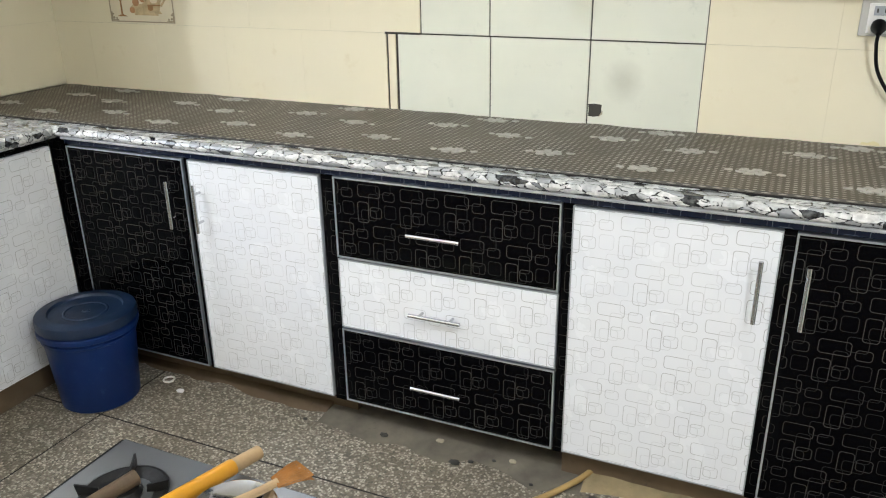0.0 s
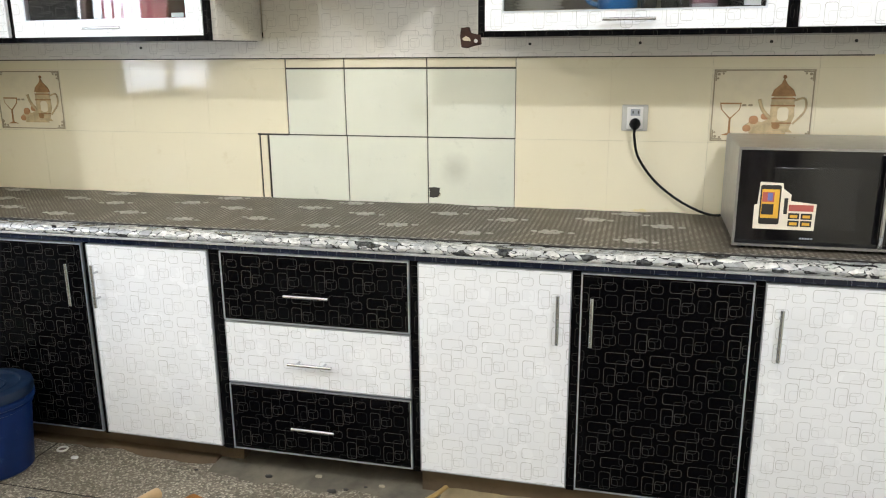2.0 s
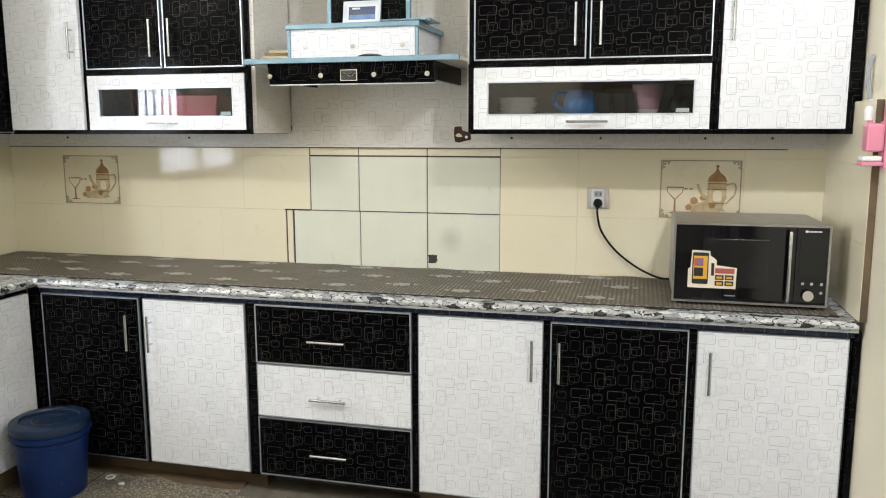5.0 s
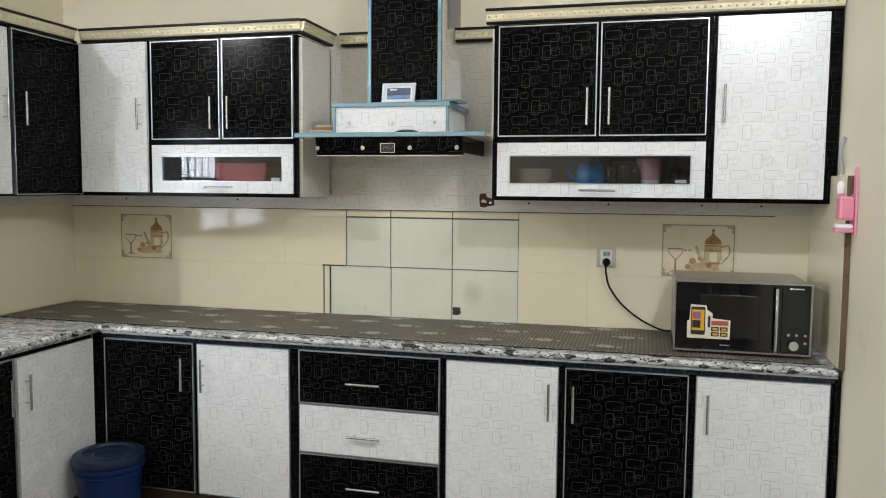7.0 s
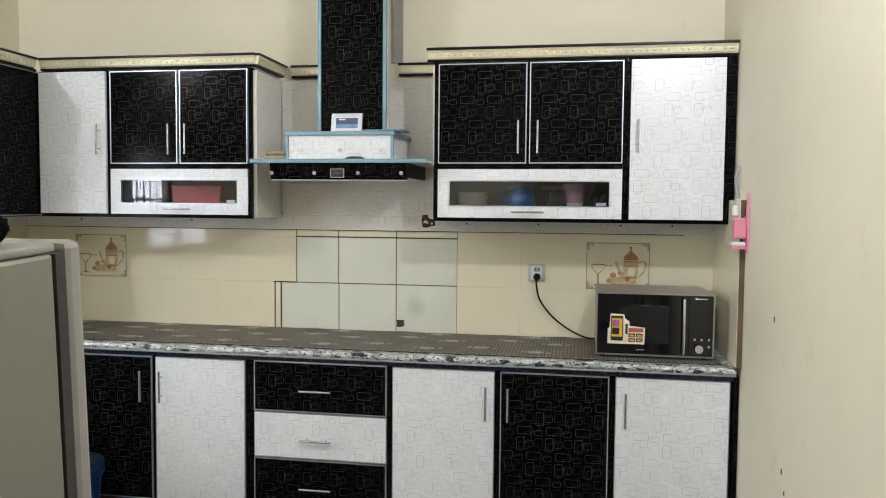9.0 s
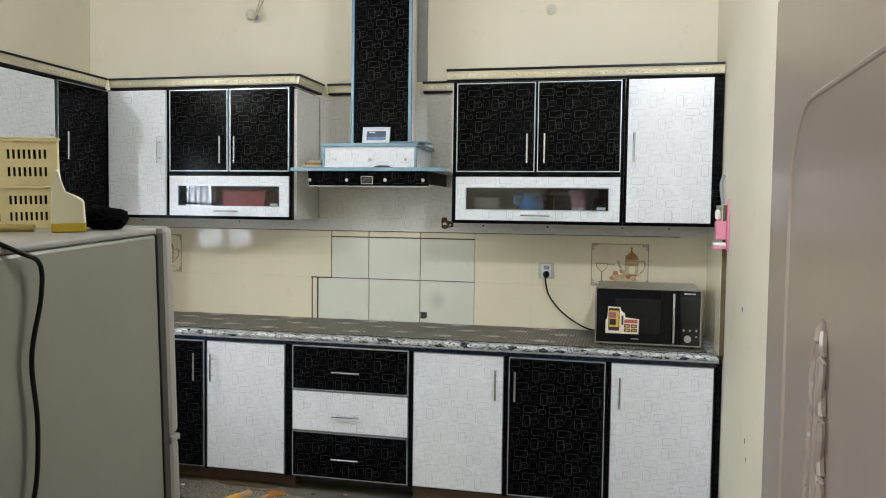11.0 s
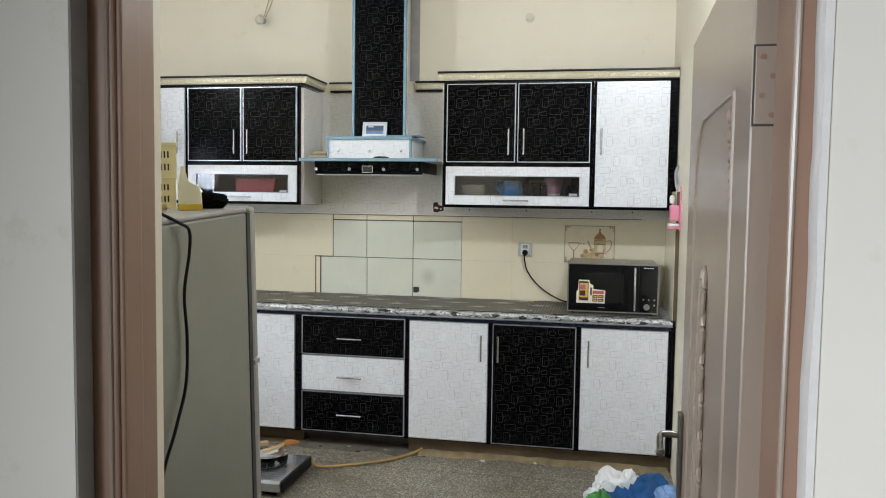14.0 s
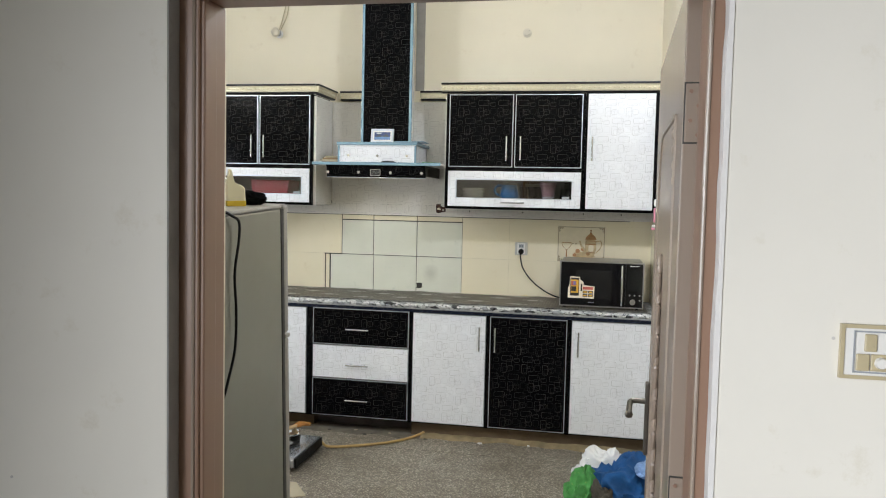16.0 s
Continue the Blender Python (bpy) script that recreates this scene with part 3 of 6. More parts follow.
    part("pot_knob", prism(rounded(0.012, 0.012, 0.0055, px + 0.001, pz + 0.180), "y", y0 - 0.0015, y1), DECAL_BROWN, t)
    for fx, fz in ((-0.050, 0.052), (-0.015, 0.022), (-0.105, 0.012)):
        part("fruit_piece", prism(rounded(0.026, 0.022, 0.0105, px + fx, pz + fz), "y", y0 - 0.0018, y1), DECAL_BROWN if fx > -0.02 else DECAL_RED, t)
    for fx in (-0.118, -0.098):
        part("leaf_sprig", prism(rounded(0.014, 0.007, 0.003, px + fx, pz + 0.088), "y", y0 - 0.0012, y1), DECAL_LINE, t)
    gx = x0 + 0.065
    gob = [(-0.026, 0.0), (-0.004, 0.008), (-0.003, 0.055), (-0.030, 0.085), (-0.034, 0.108), (0.034, 0.108), (0.030, 0.085), (0.003, 0.055), (0.004, 0.008), (0.026, 0.0)]
    part("goblet", prism([(gx + u, pz + v - 0.012) for u, v in gob], "y", y0 - 0.001, y1), DECAL_BROWN, t, "stemmed goblet")
    part("goblet_bowl", prism([(gx + u, pz + v - 0.012) for u, v in ((-0.002, 0.060), (-0.027, 0.086), (-0.030, 0.103), (0.030, 0.103), (0.027, 0.086), (0.002, 0.060))], "y", y0 - 0.0014, y1), DECAL_PALE, t)
    return t


picture_tile(-1.008, "cream tile printed with brown coffee pot, goblet and fruit")
picture_tile(1.859, "cream tile printed with brown coffee pot above the microwave")

# patterned strip below and behind the wall cabinets
single("backing_strip", box(LEFT + 0.005, 2.500, 2.478, BACK - 0.0025, 1.405, 1.480), PANEL, "grey-white patterned strip under the wall cabinets", "panel", (0.6, 2.48, 1.4), kind="structure")
single("backing_strip_side", box(LEFT + 0.001, LEFT + 0.022, 1.25, 2.477, 1.405, 1.480), PANEL, "grey-white patterned strip under the wall cabinets", "panel", (LEFT, 1.8, 1.4), kind="structure")
single("hood_backing", box(0.243, 1.128, 2.482, BACK + 0.0115, 1.4805, 2.20), PANEL, "grey-white patterned board behind the cooker hood", "panel", (0.68, 2.49, 1.48), kind="structure")
# solid dark strip: the gap's shade put in as colour
single("gap_shade_line", box(LEFT + 0.005, 2.34, 2.486, BACK - 0.0024, 1.401, 1.4048), GROUT, "dark strip in place of the shaded gap under the patterned strip", "gap", (0.6, 2.49, 1.401), kind="structure")
for x in (-0.95, -0.28, 1.25, 1.62, 2.03, 2.28):
    single("screw", rod((x, 2.4785, 1.447), (x, 2.474, 1.447), 0.005), GASKET, "small dark screw in the patterned strip", "screw", (x, 2.478, 1.447), group="screws in the strip")
bracket = thing("corner_bracket", (1.12, 2.1, 1.437), "burnt brown bent metal bracket at the cabinet corner", "bracket")
part("plate", prism([(1.094, 1.437), (1.090, 1.470), (1.093, 1.494), (1.118, 1.496), (1.120, 1.478), (1.152, 1.473), (1.155, 1.445), (1.130, 1.440), (1.112, 1.434)], "y", 2.088, 2.104, None, 0.002), RUST, bracket)
part("tongue", prism([(1.098, 1.462), (1.110, 1.470), (1.121, 1.463), (1.124, 1.455), (1.104, 1.456)], "y", 2.082, 2.0878), CARD, bracket, "pale torn flake")
part("hole", rod((1.140, 2.0878, 1.455), (1.140, 2.085, 1.455), 0.006, None, 10), STEEL, bracket, "small bright screw")

# ---- base cabinets ----
FACE = 1.9


def bar_handle(p0, p1, out, parent, r=0.0055):
    """Steel bar on two short posts; out is the way that it stands off."""
    p0, p1, out = Vector(p0), Vector(p1), Vector(out)
    ob = part("handle", rod(p0 + out * 0.028, p1 + out * 0.028, r, None, 14), STEEL, parent, "brushed steel bar handle", True)
    for k in (0.2, 0.8):
        p = p0.lerp(p1, k)
        part("post", rod(p - out * 0.001, p + out * 0.027, 0.004, None, 10), STEEL, ob)
    return ob


def door_panel(x0, x1, z0, z1, dark, parent, name="door", face=FACE, label=""):
    """A cabinet front 18 mm thick with a metal edging; faces towards -y."""
    m = BLACK if dark else WHITE
    ob = part(name, box(x0 + 0.004, x1 - 0.004, face, face + 0.018, z0 + 0.004, z1 - 0.004, 0.001), m, parent, label)
    if dark:
        part("edging", ring_frame(x0 + 0.001, x1 - 0.001, z0 + 0.001, z1 - 0.001, 0.0042, face - 0.003, face + 0.016), TRIM, ob, "thin aluminium edging")
    else:
        part("edging", ring_frame(x0 + 0.001, x1 - 0.001, z0 + 0.001, z1 - 0.001, 0.0028, face - 0.0012, face + 0.016), GREY_PLASTIC, ob, "thin grey edging")
    return ob


def base_unit(x0, x1, dark, handle_x, label, stile=0.012):
    u = thing("base_cabinet", ((x0 + x1) / 2, 2.2, 0.09), label, "base cabinet", "base cabinets along the wall")
    part("body", box(x0 - stile, x1 + stile, FACE + 0.019, 2.44, 0.090, 0.826), BLACK, u, "black patterned carcass")
    d = door_panel(x0, x1, 0.10, 0.803, dark, u)
    bar_handle((handle_x, FACE, 0.584), (handle_x, FACE, 0.735), (0, -1, 0), d)
    return u


base_unit(-0.665, -0.192, True, -0.243, "black patterned base cabinet beside the blue bucket", 0.0105)
base_unit(-0.176, 0.283, False, -0.141, "white patterned base cabinet with a steel handle", 0.0035)
u = thing("drawer_cabinet", (0.65, 2.2, 0.09), "base cabinet with three drawers, black, white and black", "drawer cabinet", "base cabinets along the wall")
part("body", box(0.288, 0.982, FACE + 0.019, 2.44, 0.090, 0.826), BLACK, u, "black patterned carcass")
for z0, z1, dark, hz in ((0.569, 0.806, True, 0.674), (0.349, 0.565, False, 0.441), (0.10, 0.345, True, 0.211)):
    d = door_panel(0.328, 0.971, z0, z1, dark, u, "drawer", FACE, "black patterned drawer front" if dark else "white patterned drawer front")
    bar_handle((0.560, FACE, hz), (0.712, FACE, hz), (0, -1, 0), d)
base_unit(0.997, 1.466, False, 1.428, "white patterned base cabinet with a steel handle", 0.012)
base_unit(1.491, 1.967, True, 1.526, "black patterned base cabinet with aluminium edging", 0.0115)
base_unit(1.993, 2.470, False, 2.037, "white patterned base cabinet beside the side wall", 0.0125)
single("end_filler", box(2.4835, RIGHT - 0.002, FACE + 0.004, 2.44, 0.09, 0.826), BLACK, "narrow black patterned filler beside the wall", "filler", (2.495, 1.95, 0.09))
single("top_rail", box(-0.69, 2.483, FACE + 0.006, FACE + 0.0185, 0.806, 0.826), RAIL, "black patterned rail under the worktop", "rail", (0.9, FACE, 0.806))
single("corner_post", box(-0.715, -0.676, 1.885, FACE + 0.018, 0.09, 0.826), BLACK, "black patterned corner post of the cabinets", "post", (-0.7, 1.89, 0.09))
for x in (-0.184, 0.3055, 0.9835, 1.4785, 1.980):
    wide = 0.008 if x < 0 else (0.020 if x < 0.4 else 0.012)
    single("stile", box(x - wide, x + wide, FACE + 0.007, FACE + 0.0188, 0.092, 0.8055), BLACK, "black patterned strip between cabinet fronts", "stile", (x, FACE, 0.09), group="stiles between the cabinets")

# cabinets along the left wall; their fronts face along x
SIDE = -0.70


def side_unit(y0, y1, z0, z1, dark, handle, face, deep, label, name, category, hz):
    u = thing(name, (face - deep / 2, (y0 + y1) / 2, z0), label, category)
    part("body", box(face - deep, face - 0.019, y0, y1, z0, z1 + 0.02), BLACK, u, "black patterned carcass")
    d = part("door", box(face - 0.018, face, y0 + 0.012, y1 - 0.012, z0 + 0.01, z1 - 0.002, 0.001), BLACK if dark else WHITE, u)
    if dark:
        bm = box(face - 0.016, face + 0.002, y0 + 0.008, y0 + 0.0118, z0 + 0.006, z1 + 0.002)
        bm = box(face - 0.016, face + 0.002, y1 - 0.0118, y1 - 0.008, z0 + 0.006, z1 + 0.002, 0, bm)
        bm = box(face - 0.016, face + 0.002, y0 + 0.0119, y1 - 0.0119, z0 + 0.006, z0 + 0.0098, 0, bm)
        bm = box(face - 0.016, face + 0.002, y0 + 0.0119, y1 - 0.0119, z1 - 0.0018, z1 + 0.002, 0, bm)
        part("edging", bm, TRIM, d, "thin aluminium edging")
    bar_handle((face, handle, hz), (face, handle, hz + 0.15), (1, 0, 0), d)
    return u


side_unit(1.40, 1.880, 0.09, 0.805, False, 1.45, SIDE, 0.55, "white patterned base cabinet behind the blue bucket", "base_cabinet", "base cabinet", 0.58)
side_unit(0.92, 1.398, 0.09, 0.805, True, 1.35, SIDE, 0.55, "black patterned base cabinet along the side wall", "base_cabinet", "base cabinet", 0.58)

# plinths
single("plinth", box(-0.74, 0.31, 1.990, 2.42, -0.003, 0.089), PLINTH, "stained tan cement plinth under the cabinets", "plinth", (-0.2, 2.1, 0), kind="structure")
# set further back, in a darker grey than the plinths beside it
single("plinth_middle", box(0.31, 0.99, 2.06, 2.42, -0.003, 0.089), DARK_GREY_CEMENT, "dark grey plinth set back under the drawers", "plinth", (0.65, 2.2, 0), kind="structure")
single("plinth_right", box(0.99, RIGHT - 0.002, 1.945, 2.42, -0.003, 0.089), PLINTH, "stained tan cement plinth under the cabinets", "plinth", (1.7, 2.1, 0), kind="structure")
single("plinth_side", box(-1.28, -0.742, 0.93, 1.944, -0.003, 0.089), PLINTH, "stained tan cement plinth under the side cabinets", "plinth", (-1, 1.4, 0), kind="structure")

# worktop: rounded nose, pale strip under it
nose = [(1.877, 0.838), (1.871, 0.844), (1.869, 0.852), (1.872, 0.860), (1.880, 0.8655), (2.496, 0.8655), (2.496, 0.827), (1.892, 0.827), (1.892, 0.838)]
top = thing("worktop", (0.6, 2.2, 0.827), "worktop of polished stone with big grey-white chips in black", "worktop")
part("slab", prism(nose, "x", -0.672, 2.486), STONE, top)
part("side_slab", prism([(LEFT + 0.002, 0.8275), (LEFT + 0.002, 0.8655), (-0.684, 0.8655), (-0.674, 0.860), (-0.672, 0.852), (-0.674, 0.842), (-0.69, 0.8275)], "y", 0.90, 2.496), STONE, top)
part("edge_strip", box(-0.655, 2.488, 1.8745, 1.8915, 0.8295, 0.8372, 0.002), worn("grey_stone_strip", (0.36, 0.37, 0.38), 0.3, 0, 0.3, 16, 60, 0.2), top, "grey marbled strip under the nose")

# vinyl mat with flowers
vinyl = thing("worktop_mat", (0.6, 2.2, 0.8655), "brown dotted vinyl mat with pale flowers on the worktop", "mat")
bm = bmesh.new()
cols, lo, hi = 120, [], []
for i in range(cols + 1):
    x = -1.29 + (2.44 + 1.29) * i / cols
    y = 1.946 + 0.006 * noise.noise((x * 5, 3.1, 0)) 
    lo.append((bm.verts.new((x, y, 0.8675)), bm.verts.new((x, 2.10, 0.8680 + 0.0012 * noise.noise((x * 4, 1, 0))))))
    hi.append((bm.verts.new((x, 2.35, 0.8680 + 0.0012 * noise.noise((x * 4, 7, 0)))), bm.verts.new((x, 2.494 - 0.004 * abs(noise.noise((x * 9, 5, 0))), 0.8675 + 0.006 * max(0, noise.noise((x * 6, 9, 0)))))))
for i in range(cols):
    for a, b in ((lo[i][0], lo[i][1]), (lo[i][1], hi[i][0]), (hi[i][0], hi[i][1])):
        k = [lo[i][0], lo[i][1], hi[i][0], hi[i][1]].index(a)
        nxt = [lo[i + 1][0], lo[i + 1][1], hi[i + 1][0], hi[i + 1][1]]
        bm.faces.new((a, nxt[k], nxt[k + 1], b))
g = bmesh.ops.extrude_face_region(bm, geom=list(bm.faces))
for v in g["geom"]:
    if isinstance(v, bmesh.types.BMVert):
        v.co.z -= 0.0016
part("sheet", bm, VINYL, vinyl)
part("hem", box(-1.285, 2.44, 1.934, 1.957, 0.8660, 0.8694), worn("black_vinyl", (0.018, 0.016, 0.014), 0.4), vinyl, "black hem")
bm = None
for i in range(109):
    x = -1.27 + i * 0.034
    bm = prism([(x - 0.011, 1.9455), (x, 1.9405), (x + 0.011, 1.9455), (x, 1.9505)], "z", 0.8690, 0.8699, bm)
ob = part("hem_trim", bm, LACE, vinyl, "row of pale diamonds along the hem")
tagged(ob, kind="stuff")


def flower(cx, cy, turn):
    """A lacy blossom: a ragged heart, petals round it and two leaves beside it."""
    rnd = random.Random(round(turn * 100))
    add = bmesh.new()
    bits = [(0.0, 0.0, 0.012)] + [(0.022 * math.cos(a + turn) * 1.25, 0.020 * math.sin(a + turn), 0.0095) for a in [math.tau * k / 6 for k in range(6)]]
    bits += [(0.055 + 0.01 * rnd.random(), 0.012 * rnd.uniform(-1, 1), 0.009), (-0.054, 0.012 * rnd.uniform(-1, 1), 0.008)]
    for dx, dy, rr in bits:
        n = 11
        ringv = []
        for i in range(n):
            a = math.tau * i / n
            r = rr * rnd.uniform(0.7, 1.2)
            ringv.append(add.verts.new((cx + dx + 1.3 * r * math.cos(a), cy + dy + r * math.sin(a), 0.8702 + rr * 0.03)))
        low = [add.verts.new((v.co.x, v.co.y, 0.8675)) for v in ringv]
        add.faces.new(ringv)
        for i in range(n):
            j = (i + 1) % n
            add.faces.new((ringv[i], low[i], low[j], ringv[j]))
    return add


for k in range(-3, 5):
    for x, y in ((0.62, 2.047), (0.362, 2.113), (0.705, 2.262), (0.483, 2.325), (0.60, 2.44)):
        cx = x + 0.508 * k
        if -1.25 < cx < 2.38 and not (cx > 1.82 and y > 2.03):
            part("flower", flower(cx, y, cx * 7 + y), LACE, vinyl)

# ---- wall cabinets ----
INSIDE = worn("grey_brown_board", (0.26, 0.235, 0.22), 0.6)
UP = 2.12
Z0, Z1, ZM, ZG = 1.484, 2.204, 1.738, 1.712


def wall_unit(x0, x1, xm, group):
    """Two black doors above a white flap with a pane; the compartment behind the pane is hollow."""
    u = thing("wall_cabinet", ((x0 + x1) / 2, 2.3, 1.465), "wall cabinet with two black doors above a glazed white flap", "wall cabinet", group)
    part("body", box(x0 - 0.022, x1 + 0.016, UP + 0.019, 2.474, 1.728, 2.212), BLACK, u, "black patterned carcass")
    part("side", box(x0 - 0.022, x0 - 0.004, UP + 0.004, 2.474, 1.466, 1.7275), BLACK, u)
    part("side", box(x1 + 0.002, x1 + 0.016, UP + 0.004, 2.474, 1.466, 1.7275), BLACK, u)
    part("bottom", box(x0 - 0.0035, x1 + 0.0015, UP + 0.004, 2.474, 1.466, 1.535), BLACK, u)
    part("back", box(x0 - 0.0035, x1 + 0.0015, 2.46, 2.474, 1.4825, 1.7275), INSIDE, u)
    part("rail", box(x0 - 0.0035, x1 + 0.0015, UP + 0.006, UP + 0.0185, 1.713, 1.737), BLACK, u)
    for a, b, hx in ((x0, xm - 0.006, xm - 0.044), (xm + 0.006, x1, xm + 0.046)):
        d = door_panel(a, b, ZM, Z1, True, u, "door", UP)
        bar_handle((hx, UP, 1.783), (hx, UP, 1.934), (0, -1, 0), d)
    flap = part("flap", ring_frame(x0, x1, Z0, ZG, 0.056, UP - 0.002, UP + 0.018), WHITE, u, "white patterned flap")
    part("bead", ring_frame(x0 + 0.052, x1 - 0.052, Z0 + 0.052, ZG - 0.052, 0.005, UP - 0.0045, UP + 0.016), TRIM, flap)
    pane = part("pane", box(x0 + 0.057, x1 - 0.057, UP + 0.006, UP + 0.010, Z0 + 0.057, ZG - 0.057), SMOKED, flap, "smoked glass pane")
    pane.visible_shadow = False
    cx = (x0 + x1) / 2
    bar_handle((cx - 0.075, UP - 0.002, 1.512), (cx + 0.075, UP - 0.002, 1.512), (0, -1, 0), flap, 0.0045)
    part("label", box(x1 - 0.115, x1 - 0.070, UP + 0.0035, UP + 0.0058, Z0 + 0.060, Z0 + 0.074), GREY_PLASTIC, flap, "small pale label on the glass")
    return u


def tall_wall_unit(x0, x1, hx, label, end):
    u = thing("wall_cabinet", ((x0 + x1) / 2, 2.3, 1.465), label, "wall cabinet", "white wall cabinets")
    part("body", box(x0 - 0.014, end, UP + 0.008, 2.474, 1.466, 2.212), BLACK, u, "black patterned carcass")
    d = part("door", box(x0, x1, UP - 0.011, UP + 0.007, Z0, Z1, 0.0015), WHITE, u)
    bar_handle((hx, UP - 0.011, 1.783), (hx, UP - 0.011, 1.934), (0, -1, 0), d)
    return u


wall_unit(1.161, 2.014, 1.583, "glazed wall cabinets")
tall_wall_unit(2.046, 2.455, 2.078, "tall white wall cabinet beside the side wall", RIGHT - 0.003)
wall_unit(-0.536, 0.206, -0.162, "glazed wall cabinets")
tall_wall_unit(-0.930, -0.556, -0.590, "tall white wall cabinet in the corner", -0.560)
single("cabinet_side_panel", box(0.2235, 0.2415, UP + 0.03, 2.476, 1.468, 2.20), PANEL, "white patterned side of the wall cabinet", "panel", (0.23, 2.3, 1.468))
single("cabinet_side_panel", box(1.1295, 1.138, UP + 0.03, 2.476, 1.468, 2.20), PANEL, "white patterned side of the wall cabinet", "panel", (1.13, 2.3, 1.468))
# along the left wall
SIDE_UP = -0.94
side_unit(1.690, 2.135, 1.466, Z1, True, 1.745, SIDE_UP, 0.34, "black patterned wall cabinet in the corner", "wall_cabinet", "wall cabinet", 1.783)
side_unit(1.262, 1.688, 1.466, Z1, False, 1.640, SIDE_UP, 0.34, "white patterned wall cabinet beside the window", "wall_cabinet", "wall cabinet", 1.783)


# cornice: dark mouldings with an embossed gold band between
def cornice_run(p0, p1, out):
    """One straight run from p0 to p1 (x, y); out: the way that it faces."""
    p0, p1, out = Vector((*p0, 0)), Vector((*p1, 0)), Vector((*out, 0))
    long = (p1 - p0).length
    t = (p1 - p0).normalized()
    c = thing("cornice", ((p0.x + p1.x) / 2, (p0.y + p1.y) / 2, 2.212), "dark cornice with an embossed gold band on the wall cabinets", "cornice", "cornice runs")

    def run(profile):
        bm = bmesh.new()
        rows = [[bm.verts.new(p + out * o + Vector((0, 0, z))) for o, z in profile] for p in (p0, p1)]
        n = len(profile)
        for i in range(n):
            bm.faces.new((rows[0][i], rows[0][(i + 1) % n], rows[1][(i + 1) % n], rows[1][i]))
        bm.faces.new(rows[0])
        bm.faces.new(rows[1][::-1])
        return bm

    part("lower_moulding", run([(-0.03, 2.2125), (-0.002, 2.2125), (0.003, 2.217), (0.002, 2.222), (-0.03, 2.222)]), CARCASS, c)
    part("gold_band", run([(-0.03, 2.2225), (0.002, 2.2225), (0.008, 2.230), (0.011, 2.252), (0.016, 2.2625), (-0.03, 2.2625)]), GOLD, c, "embossed gold band")
    part("upper_moulding", run([(-0.03, 2.263), (0.017, 2.263), (0.021, 2.267), (0.021, 2.273), (0.016, 2.276), (-0.03, 2.276)]), CARCASS, c)
    bm = None
    for i in range(int(long / 0.03)):
        q = p0 + t * (0.015 + i * 0.03) + out * 0.009
        add = bmesh.new()
        bmesh.ops.create_icosphere(add, subdivisions=1, radius=0.008)
        for v in add.verts:
            v.co = q + Vector((v.co.x, v.co.y, v.co.z * 0.9 + 2.243))
        bm = joined(bm, add)
    ob = part("embossing", bm, GOLD, c, "row of embossed gold rosettes", True)
    tagged(ob, kind="stuff")


cornice_run((1.108, 2.11), (2.502, 2.11), (0, -1))
cornice_run((-0.915, 2.11), (0.252, 2.11), (0, -1))
cornice_run((0.2585, 2.11), (0.2585, 2.475), (1, 0))
cornice_run((0.30, 2.475), (0.500, 2.475), (0, -1))
cornice_run((0.885, 2.475), (1.10, 2.475), (0, -1))
cornice_run((SIDE_UP + 0.01, 1.25), (SIDE_UP + 0.01, 2.08), (1, 0))

# crockery behind the panes
for i in range(7):
    single("plate", lathe([(0.0, 0), (0.05, 0), (0.076, 0.010), (0.078, 0.012), (0.05, 0.004), (0, 0.004)], (1.305 + 0.004 * math.sin(i * 2.1), 2.27, 1.5355 + i * 0.0095), None, 24), PLATE, "white ceramic plate in a stack behind glass", "plate", (1.30, 2.30, 1.5355 + i * 0.0095), group="stacked plates", smooth=True)
for x in (1.64, 1.70, 1.745):
    single("tumbler", lathe([(0, 0), (0.022, 0), (0.028, 0.085), (0.026, 0.085), (0.021, 0.005), (0, 0.005)], (x, 2.26, 1.5355), None, 18), GLASS, "clear glass tumbler behind the pane", "tumbler", (x, 2.26, 1.5355), group="tumblers", smooth=True)
cup = thing("tub", (1.80, 2.27, 1.5355), "pale pink plastic tub with a ribbed foot behind glass", "tub")
part("body", lathe([(0, 0.022), (0.040, 0.022), (0.058, 0.112), (0.054, 0.112), (0.038, 0.028), (0, 0.028)], (1.80, 2.27, 1.5355), None, 20), worn("dull_pink_plastic", (0.42, 0.24, 0.25), 0.35), cup, "", True)
part("foot", lathe([(0, 0.0), (0.030, 0.0), (0.036, 0.008), (0.042, 0.0215), (0, 0.0215)], (1.80, 2.27, 1.5355), None, 20), CLOTH_WHITE, cup, "pale frilled foot", True)
for x, y, r, h in ((1.905, 2.30, 0.030, 0.075), (1.950, 2.27, 0.034, 0.062)):
    single("jar", lathe([(0, 0), (r, 0), (r * 1.05, h * 0.5), (r * 0.8, h * 0.85), (r * 0.6, h), (0, h)], (x, y, 1.5355), None, 18), BLACK_PLASTIC, "small dark jar behind the glass pane", "jar", (x, y, 1.5355), group="dark jars", smooth=True)
single("tin", box(1.90, 1.985, 2.37, 2.44, 1.5355, 1.655, 0.006), CLOTH_BROWN, "olive-brown tin at the back of the cabinet", "tin", (1.94, 2.40, 1.5355))
tray = thing("tray", (1.70, 2.43, 1.5355), "brown framed tray standing against the cabinet back", "tray")
part("frame", ring_frame(1.62, 1.80, 1.5355, 1.658, 0.014, 2.43, 2.446), PAPER, tray)
part("board", box(1.634, 1.786, 2.436, 2.442, 1.5495, 1.644), CARD, tray, "grey-brown board")
